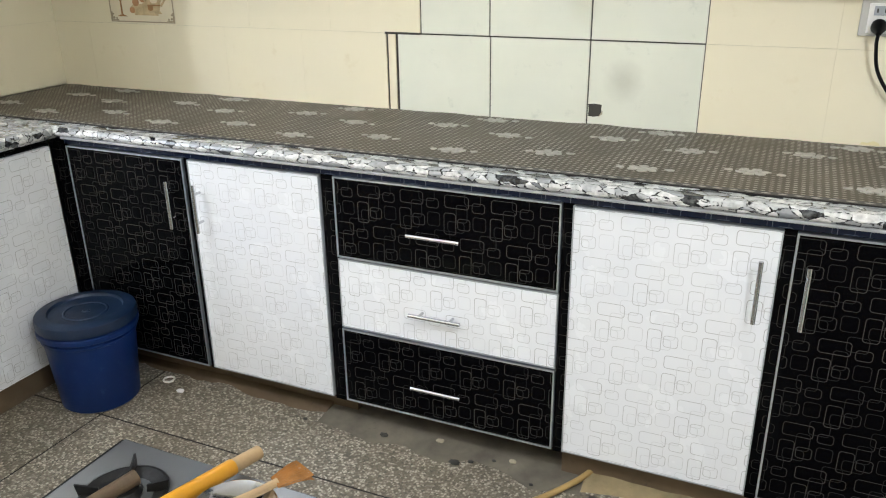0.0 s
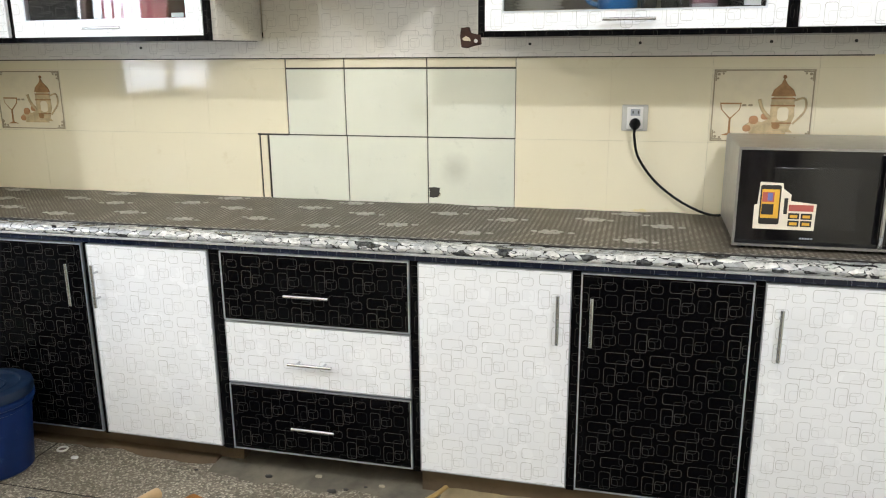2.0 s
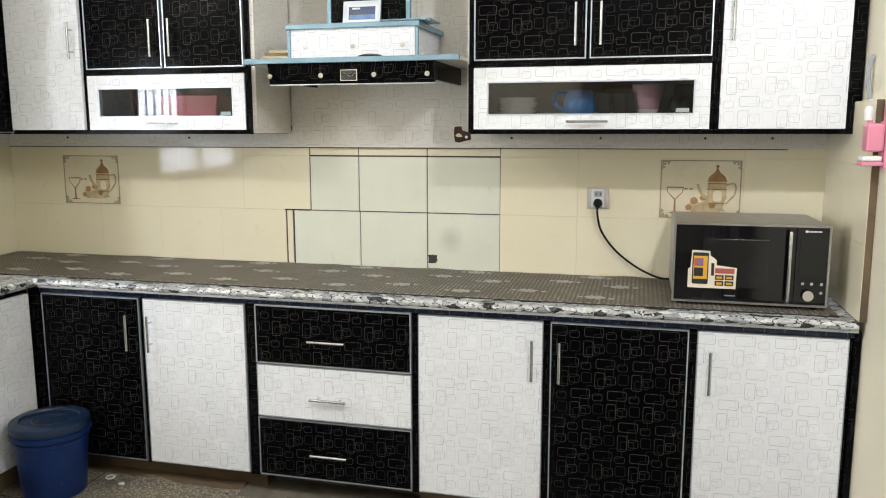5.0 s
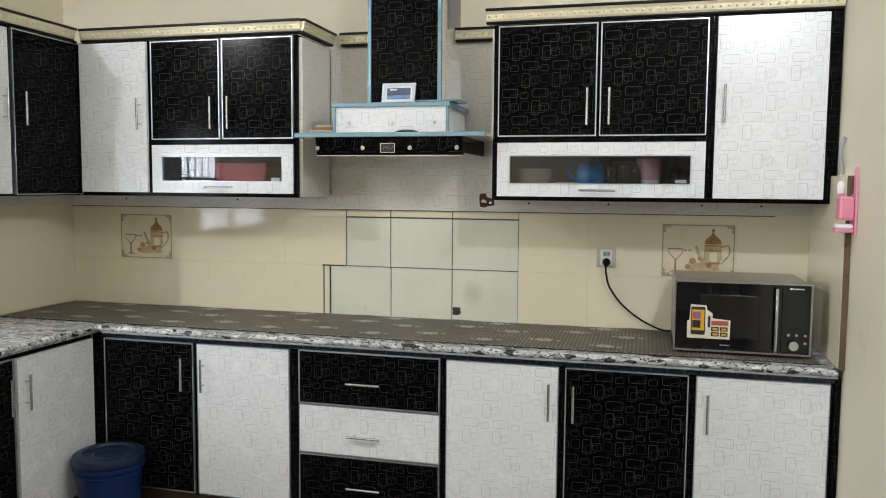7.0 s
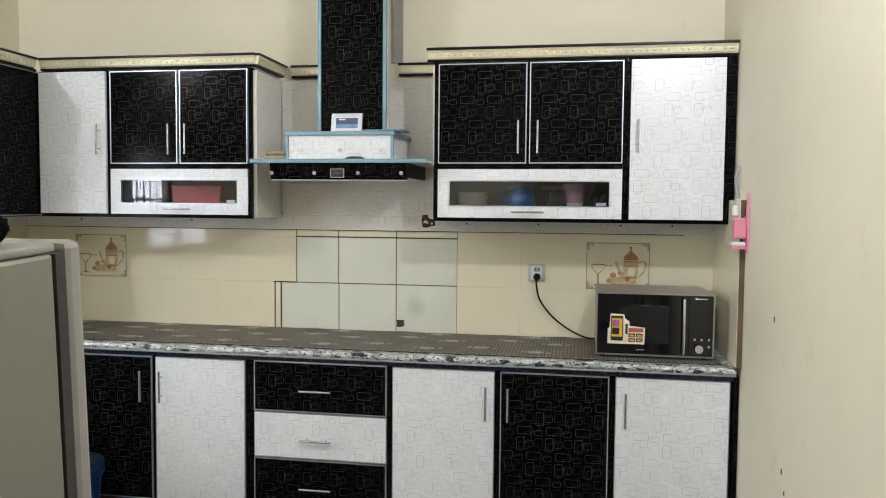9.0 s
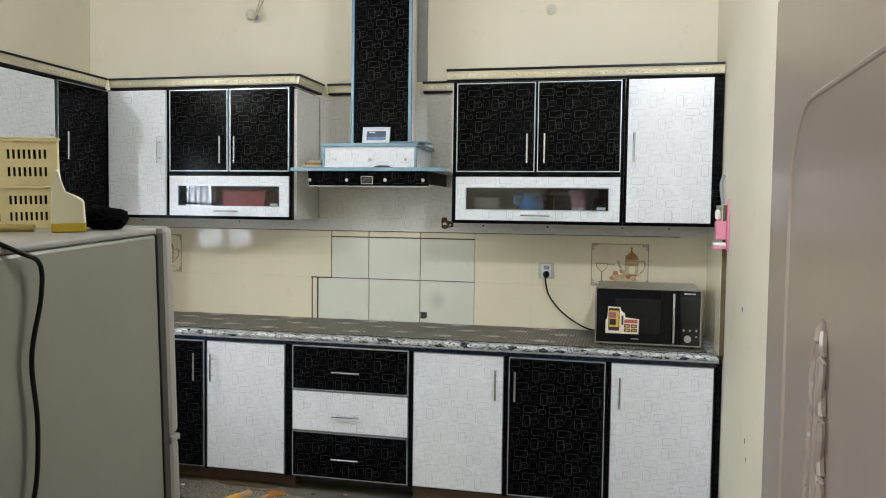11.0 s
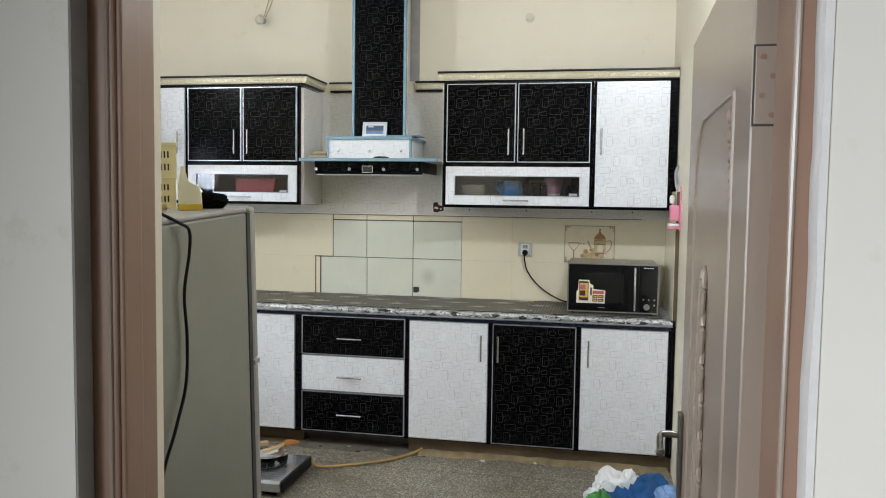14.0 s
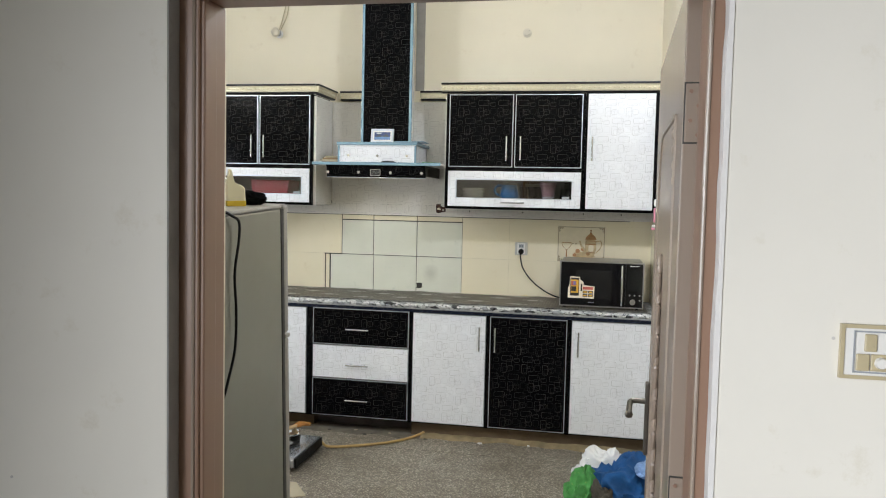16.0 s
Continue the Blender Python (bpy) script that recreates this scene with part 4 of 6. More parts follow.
jug = thing("jug", (1.53, 2.29, 1.5355), "blue plastic jug with a curved handle behind the glass", "jug")
part("body", lathe([(0, 0), (0.050, 0), (0.062, 0.02), (0.060, 0.06), (0.048, 0.095), (0.044, 0.095), (0.055, 0.055), (0.056, 0.02), (0, 0.006)], (1.545, 2.29, 1.5355), None, 24), BLUE, jug, "", True)
part("handle", tube([(1.500, 2.28, 1.622), (1.472, 2.27, 1.625), (1.450, 2.265, 1.598), (1.462, 2.265, 1.570), (1.488, 2.275, 1.560)], 0.008, None, 8, 6), BLUE, jug, "", True)
single("saucer", lathe([(0, 0), (0.03, 0), (0.052, 0.008), (0.054, 0.010), (0.03, 0.004), (0, 0.004)], (1.445, 2.21, 1.5355), None, 20), PLATE, "small white saucer in front of the blue jug", "saucer", (1.445, 2.21, 1.5355), smooth=True)
bm = prism([(-0.26, 1.5355), (-0.275, 1.635), (0.015, 1.635), (0.0, 1.5355)], "y", 2.24, 2.44, None, 0.006)
single("tub", bm, RED, "red plastic tub behind the glass pane", "tub", (-0.13, 2.34, 1.5355))

# ---- cooker hood ----
hood = thing("cooker_hood", (0.70, 2.2, 1.655), "home-made cooker hood of patterned board with blue edging", "cooker hood")
shelf = part("shelf", box(0.272, 1.128, 2.012, 2.478, 1.738, 1.752, 0.001), PANEL, hood, "patterned board shelf")
part("shelf_edging", box(0.268, 1.132, 1.998, 2.0115, 1.735, 1.755, 0.002), BLUE_TRIM, shelf, "blue edging")
part("shelf_edging", box(0.262, 0.2715, 2.012, 2.10, 1.735, 1.755, 0.002), BLUE_TRIM, shelf, "blue edging")
body = part("front", prism([(2.015, 1.7375), (2.035, 1.658), (2.05, 1.658), (2.05, 1.7375)], "x", 0.362, 1.030), BLACK, hood, "black patterned front")
part("front_edging", box(0.362, 1.030, 2.033, 2.0505, 1.6545, 1.6578), TRIM, body)
part("side", box(0.362, 0.374, 2.0505, 2.478, 1.668, 1.7375), BLACK, hood)
part("side", box(1.018, 1.030, 2.0505, 2.478, 1.668, 1.7375), BLACK, hood)
for x in (0.376, 0.587, 0.801, 1.008):
    part("knob", rod((x, 2.028, 1.690), (x, 2.008, 1.688), 0.0075, None, 16, 0.0095), CHROME, body, "small chrome knob", True)
plate = part("badge", box(0.665, 0.730, 2.020, 2.026, 1.668, 1.708, 0.002), GASKET, body, "small engraved metal badge")
part("badge_rim", ring_frame(0.664, 0.731, 1.667, 1.709, 0.003, 2.0175, 2.0198), STEEL, plate)
bm = tube([(0.672, 2.0192, 1.682), (0.690, 2.0192, 1.690), (0.705, 2.0192, 1.683), (0.724, 2.0192, 1.696)], 0.0018, None, 6, 4)
bm = tube([(0.675, 2.0192, 1.698), (0.695, 2.0192, 1.694), (0.712, 2.0192, 1.699)], 0.0014, bm, 6, 4)
part("engraving", bm, STEEL, plate)
bx = part("box", box(0.424, 0.936, 2.105, 2.478, 1.7525, 1.872), WHITE, hood, "white patterned box")
part("box_edging", box(0.412, 0.424, 2.098, 2.112, 1.7525, 1.868), BLUE_TRIM, bx)
part("box_edging", box(0.936, 0.948, 2.098, 2.112, 1.7525, 1.868), BLUE_TRIM, bx)
part("box_top", box(0.405, 0.955, 2.092, 2.478, 1.8725, 1.892, 0.002), BLUE_TRIM, bx, "blue edged top")
for x in (0.489, 0.689, 0.888):
    part("knob", rod((x, 2.105, 1.802), (x, 2.088, 1.802), 0.0065, None, 16, 0.0085), CHROME, bx, "small chrome knob", True)
shaft = part("shaft", box(0.546, 0.862, 2.238, 2.252, 1.8925, TOP - 0.002), BLACK, hood, "black patterned shaft front")
part("shaft_side", box(0.823, 0.836, 2.2525, 2.478, 1.8925, TOP - 0.002), PANEL, hood, "grey-white patterned side")
part("shaft_side", box(0.560, 0.572, 2.2525, 2.478, 1.8925, TOP - 0.002), PANEL, hood, "grey-white patterned side")
part("shaft_edging", box(0.530, 0.5455, 2.230, 2.250, 1.8925, TOP - 0.002), BLUE_TRIM, shaft, "blue edging")
part("shaft_edging", box(0.8625, 0.878, 2.230, 2.2530, 1.8925, TOP - 0.002), BLUE_TRIM, shaft, "blue edging")

ph = thing("photo_frame", (0.69, 2.20, 1.892), "small pale frame with a blue landscape print on the hood", "photo frame")


def lean(bm, y, z, k=0.18):
    for v in bm.verts:
        v.co.y += (v.co.z - z) * k
    return bm


part("frame", lean(ring_frame(0.612, 0.768, 1.8925, 1.988, 0.014, 2.185, 2.200), 2.19, 1.8925), TRIM, ph, "pale silver frame")
part("mount", lean(ring_frame(0.626, 0.754, 1.907, 1.974, 0.008, 2.188, 2.196), 2.19, 1.8925), WHITE_PLASTIC, ph)
pr = part("print", lean(box(0.634, 0.746, 2.190, 2.195, 1.915, 1.966), 2.19, 1.8925), SKY_PRINT, ph, "blue landscape print")
part("hill", lean(prism([(0.640, 1.934), (0.668, 1.950), (0.690, 1.939), (0.715, 1.953), (0.742, 1.934)], "y", 2.1875, 2.190), 2.19, 1.8925), worn("dim_print", (0.10, 0.11, 0.12), 0.4), pr, "dim grey hills")
part("cloud", lean(prism(rounded(0.034, 0.007, 0.003, 0.665, 1.959), "y", 2.1875, 2.190), 2.19, 1.8925), CLOTH_WHITE, pr)
part("foreground", lean(box(0.636, 0.744, 2.187, 2.190, 1.916, 1.934), 2.19, 1.8925), CLOTH_PALE, pr)
single("blue_sheet", lean(box(0.80, 1.00, 2.085, 2.24, 1.8925, 1.898, 0.001), 2.2, 1.89, 0), BLUE_TRIM, "thin blue offcut lying on the hood box", "offcut", (0.86, 2.2, 1.892))
for i, (x0, x1, z, m) in enumerate(((0.290, 0.400, 0.0, PAPER), (0.282, 0.402, 0.012, CARD), (0.300, 0.398, 0.024, PAPER), (0.318, 0.402, 0.036, CARD))):
    single("booklet", box(x0, x1, 2.12, 2.25, 1.7525 + z, 1.7640 + z, 0.001), m, "worn brown booklet in a small pile on the hood", "booklet", ((x0 + x1) / 2, 2.18, 1.7525 + z), group="pile of booklets")
bm = lathe([(0, 0), (0.045, 0), (0.05, 0.004), (0.03, 0.011), (0, 0.012)], (0.775, 2.052, 1.7555))
single("lid", bm, BLACK_PLASTIC, "small black lid lying on the hood shelf", "lid", (0.775, 2.052, 1.7555), smooth=True)
single("sponge", box(0.985, 1.10, 2.10, 2.18, 1.7525, 1.763, 0.003), CLOTH_GREEN, "flat green scouring pad on the hood shelf", "scouring pad", (1.04, 2.14, 1.7525))

# bare plaster chase and lamp holders on the wall
single("wall_chase", box(0.838, 0.900, BACK + 0.006, BACK + 0.0118, 2.282, TOP - 0.01), worn("grey_patch_plaster", (0.33, 0.31, 0.28), 0.85, 0, 0.15, 9, 80, 0.6), "rough grey plaster strip filling a chase", "plaster strip", (0.87, BACK, 2.28), kind="structure")


HOLDER = worn("painted_over_plastic", (0.70, 0.65, 0.52), 0.5)


def lamp_holder(x, z, wired):
    h = thing("lamp_holder", (x, BACK + 0.01, z), "white wall lamp holder with loose wires" if wired else "bare white lamp holder plate without a bulb", "lamp holder", "lamp holders")
    part("plate", rod((x, BACK + 0.0118, z), (x, BACK, z), 0.030, None, 24), WHITE_PLASTIC if wired else HOLDER, h, "", True)
    if wired:
        part("bulb", lathe([(0, -0.034), (0.02, -0.028), (0.031, -0.006), (0.028, 0.012), (0.014, 0.030), (0, 0.034)], (x, BACK - 0.062, z), None, 20), HOLDER, h, "pale frosted bulb", True)
    part("socket", rod((x, BACK, z), (x, BACK - (0.045 if wired else 0.012), z), 0.019, None, 20), GREY_PLASTIC if wired else HOLDER, h, "", True)
    for k in (-1, 1):
        part("terminal", rod((x + k * 0.012, BACK + 0.0005, z + k * 0.012), (x + k * 0.012, BACK - 0.004, z + k * 0.012), 0.004), GASKET, h)
    if wired:
        part("wire", tube([(x, BACK, z + 0.02), (x + 0.03, BACK + 0.004, z + 0.12), (x + 0.06, BACK + 0.006, z + 0.25), (x + 0.09, BACK + 0.008, TOP - 0.003)], 0.003), BEIGE_PLASTIC, h)
        part("wire", tube([(x + 0.01, BACK, z + 0.02), (x + 0.06, BACK + 0.004, z + 0.13), (x + 0.075, BACK + 0.006, z + 0.25), (x + 0.10, BACK + 0.008, TOP - 0.003)], 0.003), BEIGE_PLASTIC, h)


lamp_holder(-0.185, 2.696, True)
lamp_holder(1.613, 2.669, False)

# bare bulbs on the side walls
def wall_bulb(at, wall_x):
    """A batten holder on the wall with a bulb over the point that shines."""
    x, y, z = at
    side = 1 if wall_x < x else -1
    u = thing("bulb_holder", (wall_x, y, z + 0.10), "lit bulb in a white batten holder on the side wall", "bulb", "bulbs on the side walls")
    part("plate", rod((wall_x + side * 0.001, y, z + 0.10), (wall_x + side * 0.014, y, z + 0.10), 0.04, None, 24), WHITE_PLASTIC, u, "", True)
    part("socket", rod((wall_x + side * 0.0145, y, z + 0.10), (wall_x + side * 0.05, y, z + 0.09), 0.02, None, 18), WHITE_PLASTIC, u, "", True)
    part("globe", lathe([(0, -0.03), (0.018, -0.025), (0.03, -0.006), (0.026, 0.014), (0.012, 0.026), (0, 0.028)], (x, y, z + 0.082), None, 20), TUBE, u, "glowing globe", True)


wall_bulb(BULB_RIGHT, RIGHT)
wall_bulb(BULB_LEFT, LEFT - 0.04)

# barred window in the left wall
win = thing("window_1", (LEFT - 0.15, 0.73, WIN_Z0), "window with a steel grille in the kitchen side wall", "window", kind="structure")
wx = LEFT - 0.06
for y0, y1, z0, z1 in ((WIN_Y0, WIN_Y0 + 0.05, WIN_Z0, WIN_Z1), (WIN_Y1 - 0.05, WIN_Y1, WIN_Z0, WIN_Z1), (WIN_Y0 + 0.05, WIN_Y1 - 0.05, WIN_Z1 - 0.05, WIN_Z1), (WIN_Y0 + 0.05, WIN_Y1 - 0.05, WIN_Z0, WIN_Z0 + 0.05), (0.63, 0.67, WIN_Z0 + 0.05, WIN_Z1 - 0.05)):
    part("window_frame", box(wx - 0.03, wx + 0.015, y0, y1, z0, z1, 0.003), BROWN_PAINT, win)
for i in range(12):
    y = WIN_Y0 + 0.095 + i * 0.09
    part("bar", rod((wx, y, WIN_Z0 + 0.05), (wx, y, WIN_Z1 - 0.05), 0.006, None, 8), GASKET, win)
for z in (1.36, 1.565, 1.77):
    part("cross_bar", box(wx - 0.004, wx + 0.004, WIN_Y0 + 0.05, WIN_Y1 - 0.05, z - 0.009, z + 0.009), GASKET, win)

# ---- microwave ----
MX0, MX1, MY, MZ0, MZ1 = 1.908, 2.436, 2.066, 0.882, 1.160
mw = thing("microwave", (2.17, 2.25, 0.868), "silver microwave oven with a black glass front on the worktop", "microwave")
part("casing", box(MX0 + 0.004, MX1 - 0.004, MY + 0.021, 2.42, MZ0, MZ1 - 0.002, 0.006), SILVER_PLASTIC, mw, "silver metal casing")
fr = part("front_frame", ring_frame(MX0, MX1, MZ0 - 0.004, MZ1, 0.007, MY, MY + 0.020), SILVER_PLASTIC, mw, "silver front frame")
door = part("door", box(MX0 + 0.0075, 2.322, MY + 0.002, MY + 0.0205, MZ0 + 0.0035, MZ1 - 0.0075, 0.001), BLACK_GLASS, mw, "black glass door")
part("window", box(2.010, 2.235, MY + 0.0005, MY + 0.0025, 0.935, 1.105, 0.0005), mat("dark_mesh_glass", (0.012, 0.012, 0.012), 0.12), door, "slightly lighter window")
part("handle", box(2.292, 2.305, MY - 0.030, MY - 0.016, 0.892, 1.142, 0.004), CHROME, door, "upright chrome handle", True)
for z in (0.905, 1.128):
    part("handle_post", box(2.294, 2.303, MY - 0.016, MY + 0.002, z - 0.006, z + 0.006, 0.001), CHROME, door)
pan = part("control_panel", box(2.3235, MX1 - 0.0075, MY + 0.002, MY + 0.0205, MZ0 + 0.0035, MZ1 - 0.0075, 0.001), BLACK_GLASS, mw, "black control panel")
part("display", box(2.335, 2.420, MY + 0.0008, MY + 0.0025, 0.985, 1.115, 0.0005), mat("dim_display", (0.007, 0.008, 0.008), 0.15), pan)
part("dial", rod((2.368, MY + 0.002, 0.920), (2.368, MY - 0.016, 0.920), 0.020, None, 24, 0.018), CHROME, pan, "chrome dial", True)
for x, z in ((2.350, 0.960), (2.380, 0.960), (2.412, 0.960), (2.412, 0.930)):
    part("button", rod((x, MY + 0.002, z), (x, MY - 0.003, z), 0.0055, None, 14), STEEL, pan, "", True)
part("badge", box(2.350, 2.360, MY + 0.0005, MY + 0.0025, 1.136, 1.143), WHITE_PLASTIC, pan, "small white logo mark")
for i in range(5):
    part("badge_bar", box(2.363 + i * 0.0085, 2.3695 + i * 0.0085, MY + 0.0005, MY + 0.0025, 1.1370, 1.1415), WHITE_PLASTIC, pan)
for i in range(5):
    part("badge_bar", box(2.092 + i * 0.0075, 2.098 + i * 0.0075, MY + 0.0002, MY + 0.0025, 0.9035, 0.908), GREY_PLASTIC, door)
st = part("sticker", prism([(1.962, 0.930), (2.128, 0.930), (2.130, 1.005), (2.060, 1.012), (2.060, 1.030), (2.038, 1.046), (2.036, 1.062), (1.974, 1.064), (1.970, 1.000), (1.962, 0.998)], "y", MY - 0.0010, MY + 0.0018), STICKER_WHITE, door, "cream sticker with printed oven pictures")
y0, y1 = MY - 0.0018, MY - 0.0008
part("phone_shape", prism(rounded(0.056, 0.112, 0.006, 2.004, 1.000), "y", y0, y1), STICKER_DARK, st)
part("orange_field", box(1.980, 2.028, y0 - 0.0004, y1, 0.962, 1.044), STICKER_ORANGE, st)
part("pink_field", box(1.982, 2.014, y0 - 0.0008, y1, 1.008, 1.036), STICKER_RED, st)
part("blue_field", box(1.996, 2.010, y0 - 0.0012, y1, 1.012, 1.034), STICKER_BLUE, st)
part("dark_field", box(1.982, 2.014, y0 - 0.0008, y1, 0.972, 1.002), STICKER_DARK, st)
part("bottle_shape", box(2.042, 2.052, y0, y1, 0.975, 1.020), STICKER_DARK, st)
part("red_banner", box(2.056, 2.122, y0, y1, 0.984, 1.002), STICKER_RED, st)
for i in range(2):
    for j in range(2):
        part("dish_shape", box(2.056 + i * 0.034, 2.086 + i * 0.034, y0, y1, 0.940 + j * 0.021, 0.957 + j * 0.021), STICKER_DARK, st)
        part("dish_food", box(2.061 + i * 0.034, 2.081 + i * 0.034, y0 - 0.0004, y1, 0.944 + j * 0.021, 0.952 + j * 0.021), STICKER_ORANGE, st)
for x in (1.94, 2.40):
    for y in (2.10, 2.38):
        part("foot", rod((x, y, 0.8665), (x, y, MZ0 + 0.001), 0.012, None, 14), BLACK_PLASTIC, mw)

mw.matrix_basis = Matrix.Translation((2.1606, 2.2255, 0.868)) @ Matrix.Diagonal((0.968, 1.144, 1.0, 1.0))

# socket with plug and cord
so = thing("wall_socket", (1.614, BACK - 0.003, 1.197), "white wall socket with a grey clear frame", "wall socket")
part("frame", box(1.571, 1.658, BACK - 0.010, BACK - 0.0022, 1.153, 1.242, 0.003), worn("grey_clear_plastic", (0.58, 0.57, 0.52), 0.2), so, "translucent grey frame")
ins = part("insert", box(1.588, 1.642, BACK - 0.015, BACK - 0.010, 1.160, 1.235, 0.003), WHITE_PLASTIC, so, "white insert")
part("switch", box(1.600, 1.632, BACK - 0.0185, BACK - 0.0148, 1.205, 1.228, 0.001), GREY_PLASTIC, ins)
for x in (1.606, 1.624):
    part("slot", box(x, x + 0.004, BACK - 0.0195, BACK - 0.0183, 1.212, 1.222), GASKET, ins)
plug = thing("power_plug", (1.616, BACK - 0.03, 1.17), "black power plug and cord of the microwave", "power plug")
part("plug_body", lathe([(0, 0), (0.017, 0), (0.019, 0.012), (0.012, 0.03), (0.006, 0.045), (0, 0.045)], (0, 0, 0)), BLACK_PLASTIC, plug, "", True).matrix_basis = Matrix.Translation((0.0, 0.015, 0.012)) @ Matrix.Rotation(radians(115), 4, "X") @ Matrix.Translation(-Vector((0, 0, 0)) + BASE[plug.name])
part("cord", tube([(1.616, BACK - 0.05, 1.165), (1.617, BACK - 0.045, 1.13), (1.635, BACK - 0.03, 1.06), (1.70, BACK - 0.022, 0.975), (1.80, BACK - 0.03, 0.905), (1.90, BACK - 0.06, 0.877), (1.98, BACK - 0.078, 0.92), (2.00, 2.418, 0.94)], 0.0045, None, 10), BLACK_PLASTIC, plug, "", True)

# pink holder on the side wall
pk = thing("toothbrush_holder", (RIGHT - 0.03, 1.83, 1.36), "pink plastic wall holder with prongs and a white tube in it", "wall holder")
part("back_plate", prism([(1.795, 1.362), (1.865, 1.375), (1.862, 1.505), (1.832, 1.508), (1.826, 1.592), (1.812, 1.602), (1.800, 1.510)], "x", RIGHT - 0.010, RIGHT - 0.0015), PINK, pk)
part("cup", box(RIGHT - 0.060, RIGHT - 0.0105, 1.800, 1.862, 1.415, 1.500, 0.008), PINK, pk)
part("ledge", box(RIGHT - 0.070, RIGHT - 0.0105, 1.800, 1.866, 1.372, 1.385, 0.003), PINK, pk)
part("prong", rod((RIGHT - 0.040, 1.858, 1.50), (RIGHT - 0.045, 1.856, 1.545), 0.008, None, 10), PINK, pk)
part("white_tube", lathe([(0, 0), (0.012, 0), (0.014, 0.03), (0.009, 0.042), (0, 0.044)], (RIGHT - 0.046, 1.856, 1.510), None, 14), WHITE_PLASTIC, pk, "white cap", True)
part("white_bar", box(RIGHT - 0.068, RIGHT - 0.012, 1.804, 1.860, 1.3855, 1.402, 0.005), WHITE_PLASTIC, pk, "white soap piece")
single("wall_hook", tube([(RIGHT - 0.003, 2.02, 1.58), (RIGHT - 0.012, 2.02, 1.62), (RIGHT - 0.016, 2.02, 1.68), (RIGHT - 0.003, 2.02, 1.72)], 0.008), GREY_PLASTIC, "grey plastic hook on the side wall", "hook", (RIGHT - 0.01, 2.02, 1.58), smooth=True)

# ---- on the kitchen floor ----
BC = (-0.532, 1.745, 0.0)
bk = thing("bucket", BC, "blue plastic bucket with a dusty lid, standing in the corner", "bucket")
part("shell", lathe([(0, 0.0), (0.116, 0.0), (0.122, 0.006), (0.141, 0.252), (0.148, 0.254), (0.149, 0.270), (0.143, 0.272), (0.143, 0.292), (0.137, 0.292), (0.118, 0.01), (0, 0.01)], BC, None, 48), BUCKET_BLUE, bk, "", True)
part("lid", lathe([(0, 0.309), (0.095, 0.309), (0.110, 0.312), (0.114, 0.320), (0.139, 0.320), (0.151, 0.314), (0.154, 0.300), (0.152, 0.283), (0.146, 0.283), (0.144, 0.294), (0, 0.294)], BC, None, 48), LID_BLUE, bk, "dusty dark blue lid", True)
part("lid_ring", lathe([(0.060, 0.3088), (0.063, 0.3115), (0.067, 0.3115), (0.070, 0.3088)], BC, None, 40), LID_BLUE, bk, "", True)
part("lid_nub", lathe([(0.012, 0.3088), (0.009, 0.313), (0, 0.3135)], BC, None, 20), LID_BLUE, bk, "", True)
part("shell_ring", lathe([(0.1405, 0.236), (0.1455, 0.239), (0.1455, 0.246), (0.1408, 0.249)], BC, None, 48), BUCKET_BLUE, bk, "", True)
part("rim", lathe([(0.1495, 0.257), (0.154, 0.260), (0.154, 0.274), (0.1495, 0.277)], BC, None, 48), BUCKET_BLUE, bk, "", True)

sv = thing("gas_stove", (0.20, 1.25, 0.0), "steel two-burner gas stove standing on the floor", "gas stove")
SX0, SX1, SY0, SY1, SZ = -0.165, 0.535, 1.075, 1.500, 0.086
part("tray", prism([(SY0, 0.030), (SY0 - 0.005, SZ - 0.012), (SY0 + 0.012, SZ), (SY1 - 0.006, SZ), (SY1, SZ - 0.008), (SY1, 0.030)], "x", SX0, SX1, None, 0.002), TRAY, sv, "scratched steel top")
part("end_cap", box(SX1 + 0.0005, SX1 + 0.012, SY0 + 0.005, SY1 - 0.005, 0.028, SZ - 0.004, 0.003), BLACK_PLASTIC, sv, "black side")
part("end_cap", box(SX0 - 0.012, SX0 - 0.0005, SY0 + 0.005, SY1 - 0.005, 0.028, SZ - 0.004, 0.003), BLACK_PLASTIC, sv, "black side")
for x in (0.02, 0.36):
    c = (x, 1.305, SZ)
    pan_ = part("drip_ring", lathe([(0.072, 0.001), (0.110, 0.001), (0.113, 0.010), (0.105, 0.014), (0.080, 0.006), (0.072, 0.001)], c, None, 32), CAST_IRON, sv, "black drip ring", True)
    part("burner", lathe([(0, 0.0), (0.045, 0.0), (0.048, 0.012), (0.040, 0.026), (0.018, 0.030), (0.016, 0.020), (0, 0.020)], c, None, 24), CAST_IRON, sv, "sooty burner head", True)
    for k in range(4):
        a = math.tau * k / 4 + 0.5
        ca, sa = math.cos(a), math.sin(a)
        bm = prism([(0.058, 0.010), (0.112, 0.010), (0.118, 0.044), (0.104, 0.040), (0.060, 0.030)], "y", -0.003, 0.003)
        bmesh.ops.transform(bm, matrix=Matrix.Translation(c) @ Matrix.Rotation(a, 4, "Z"), verts=bm.verts)
        part("pan_support", bm, CAST_IRON, sv)
for x in (0.10, 0.31):
    part("knob", rod((x, SY0 - 0.002, 0.066), (x, SY0 - 0.028, 0.066), 0.018, None, 18), BLACK_PLASTIC, sv, "black knob", True)
for x in (SX0 + 0.05, SX1 - 0.05):
    for y in (SY0 + 0.05, SY1 - 0.05):
        part("foot", rod((x, y, 0.0), (x, y, 0.031), 0.014, None, 12), BLACK_PLASTIC, sv)
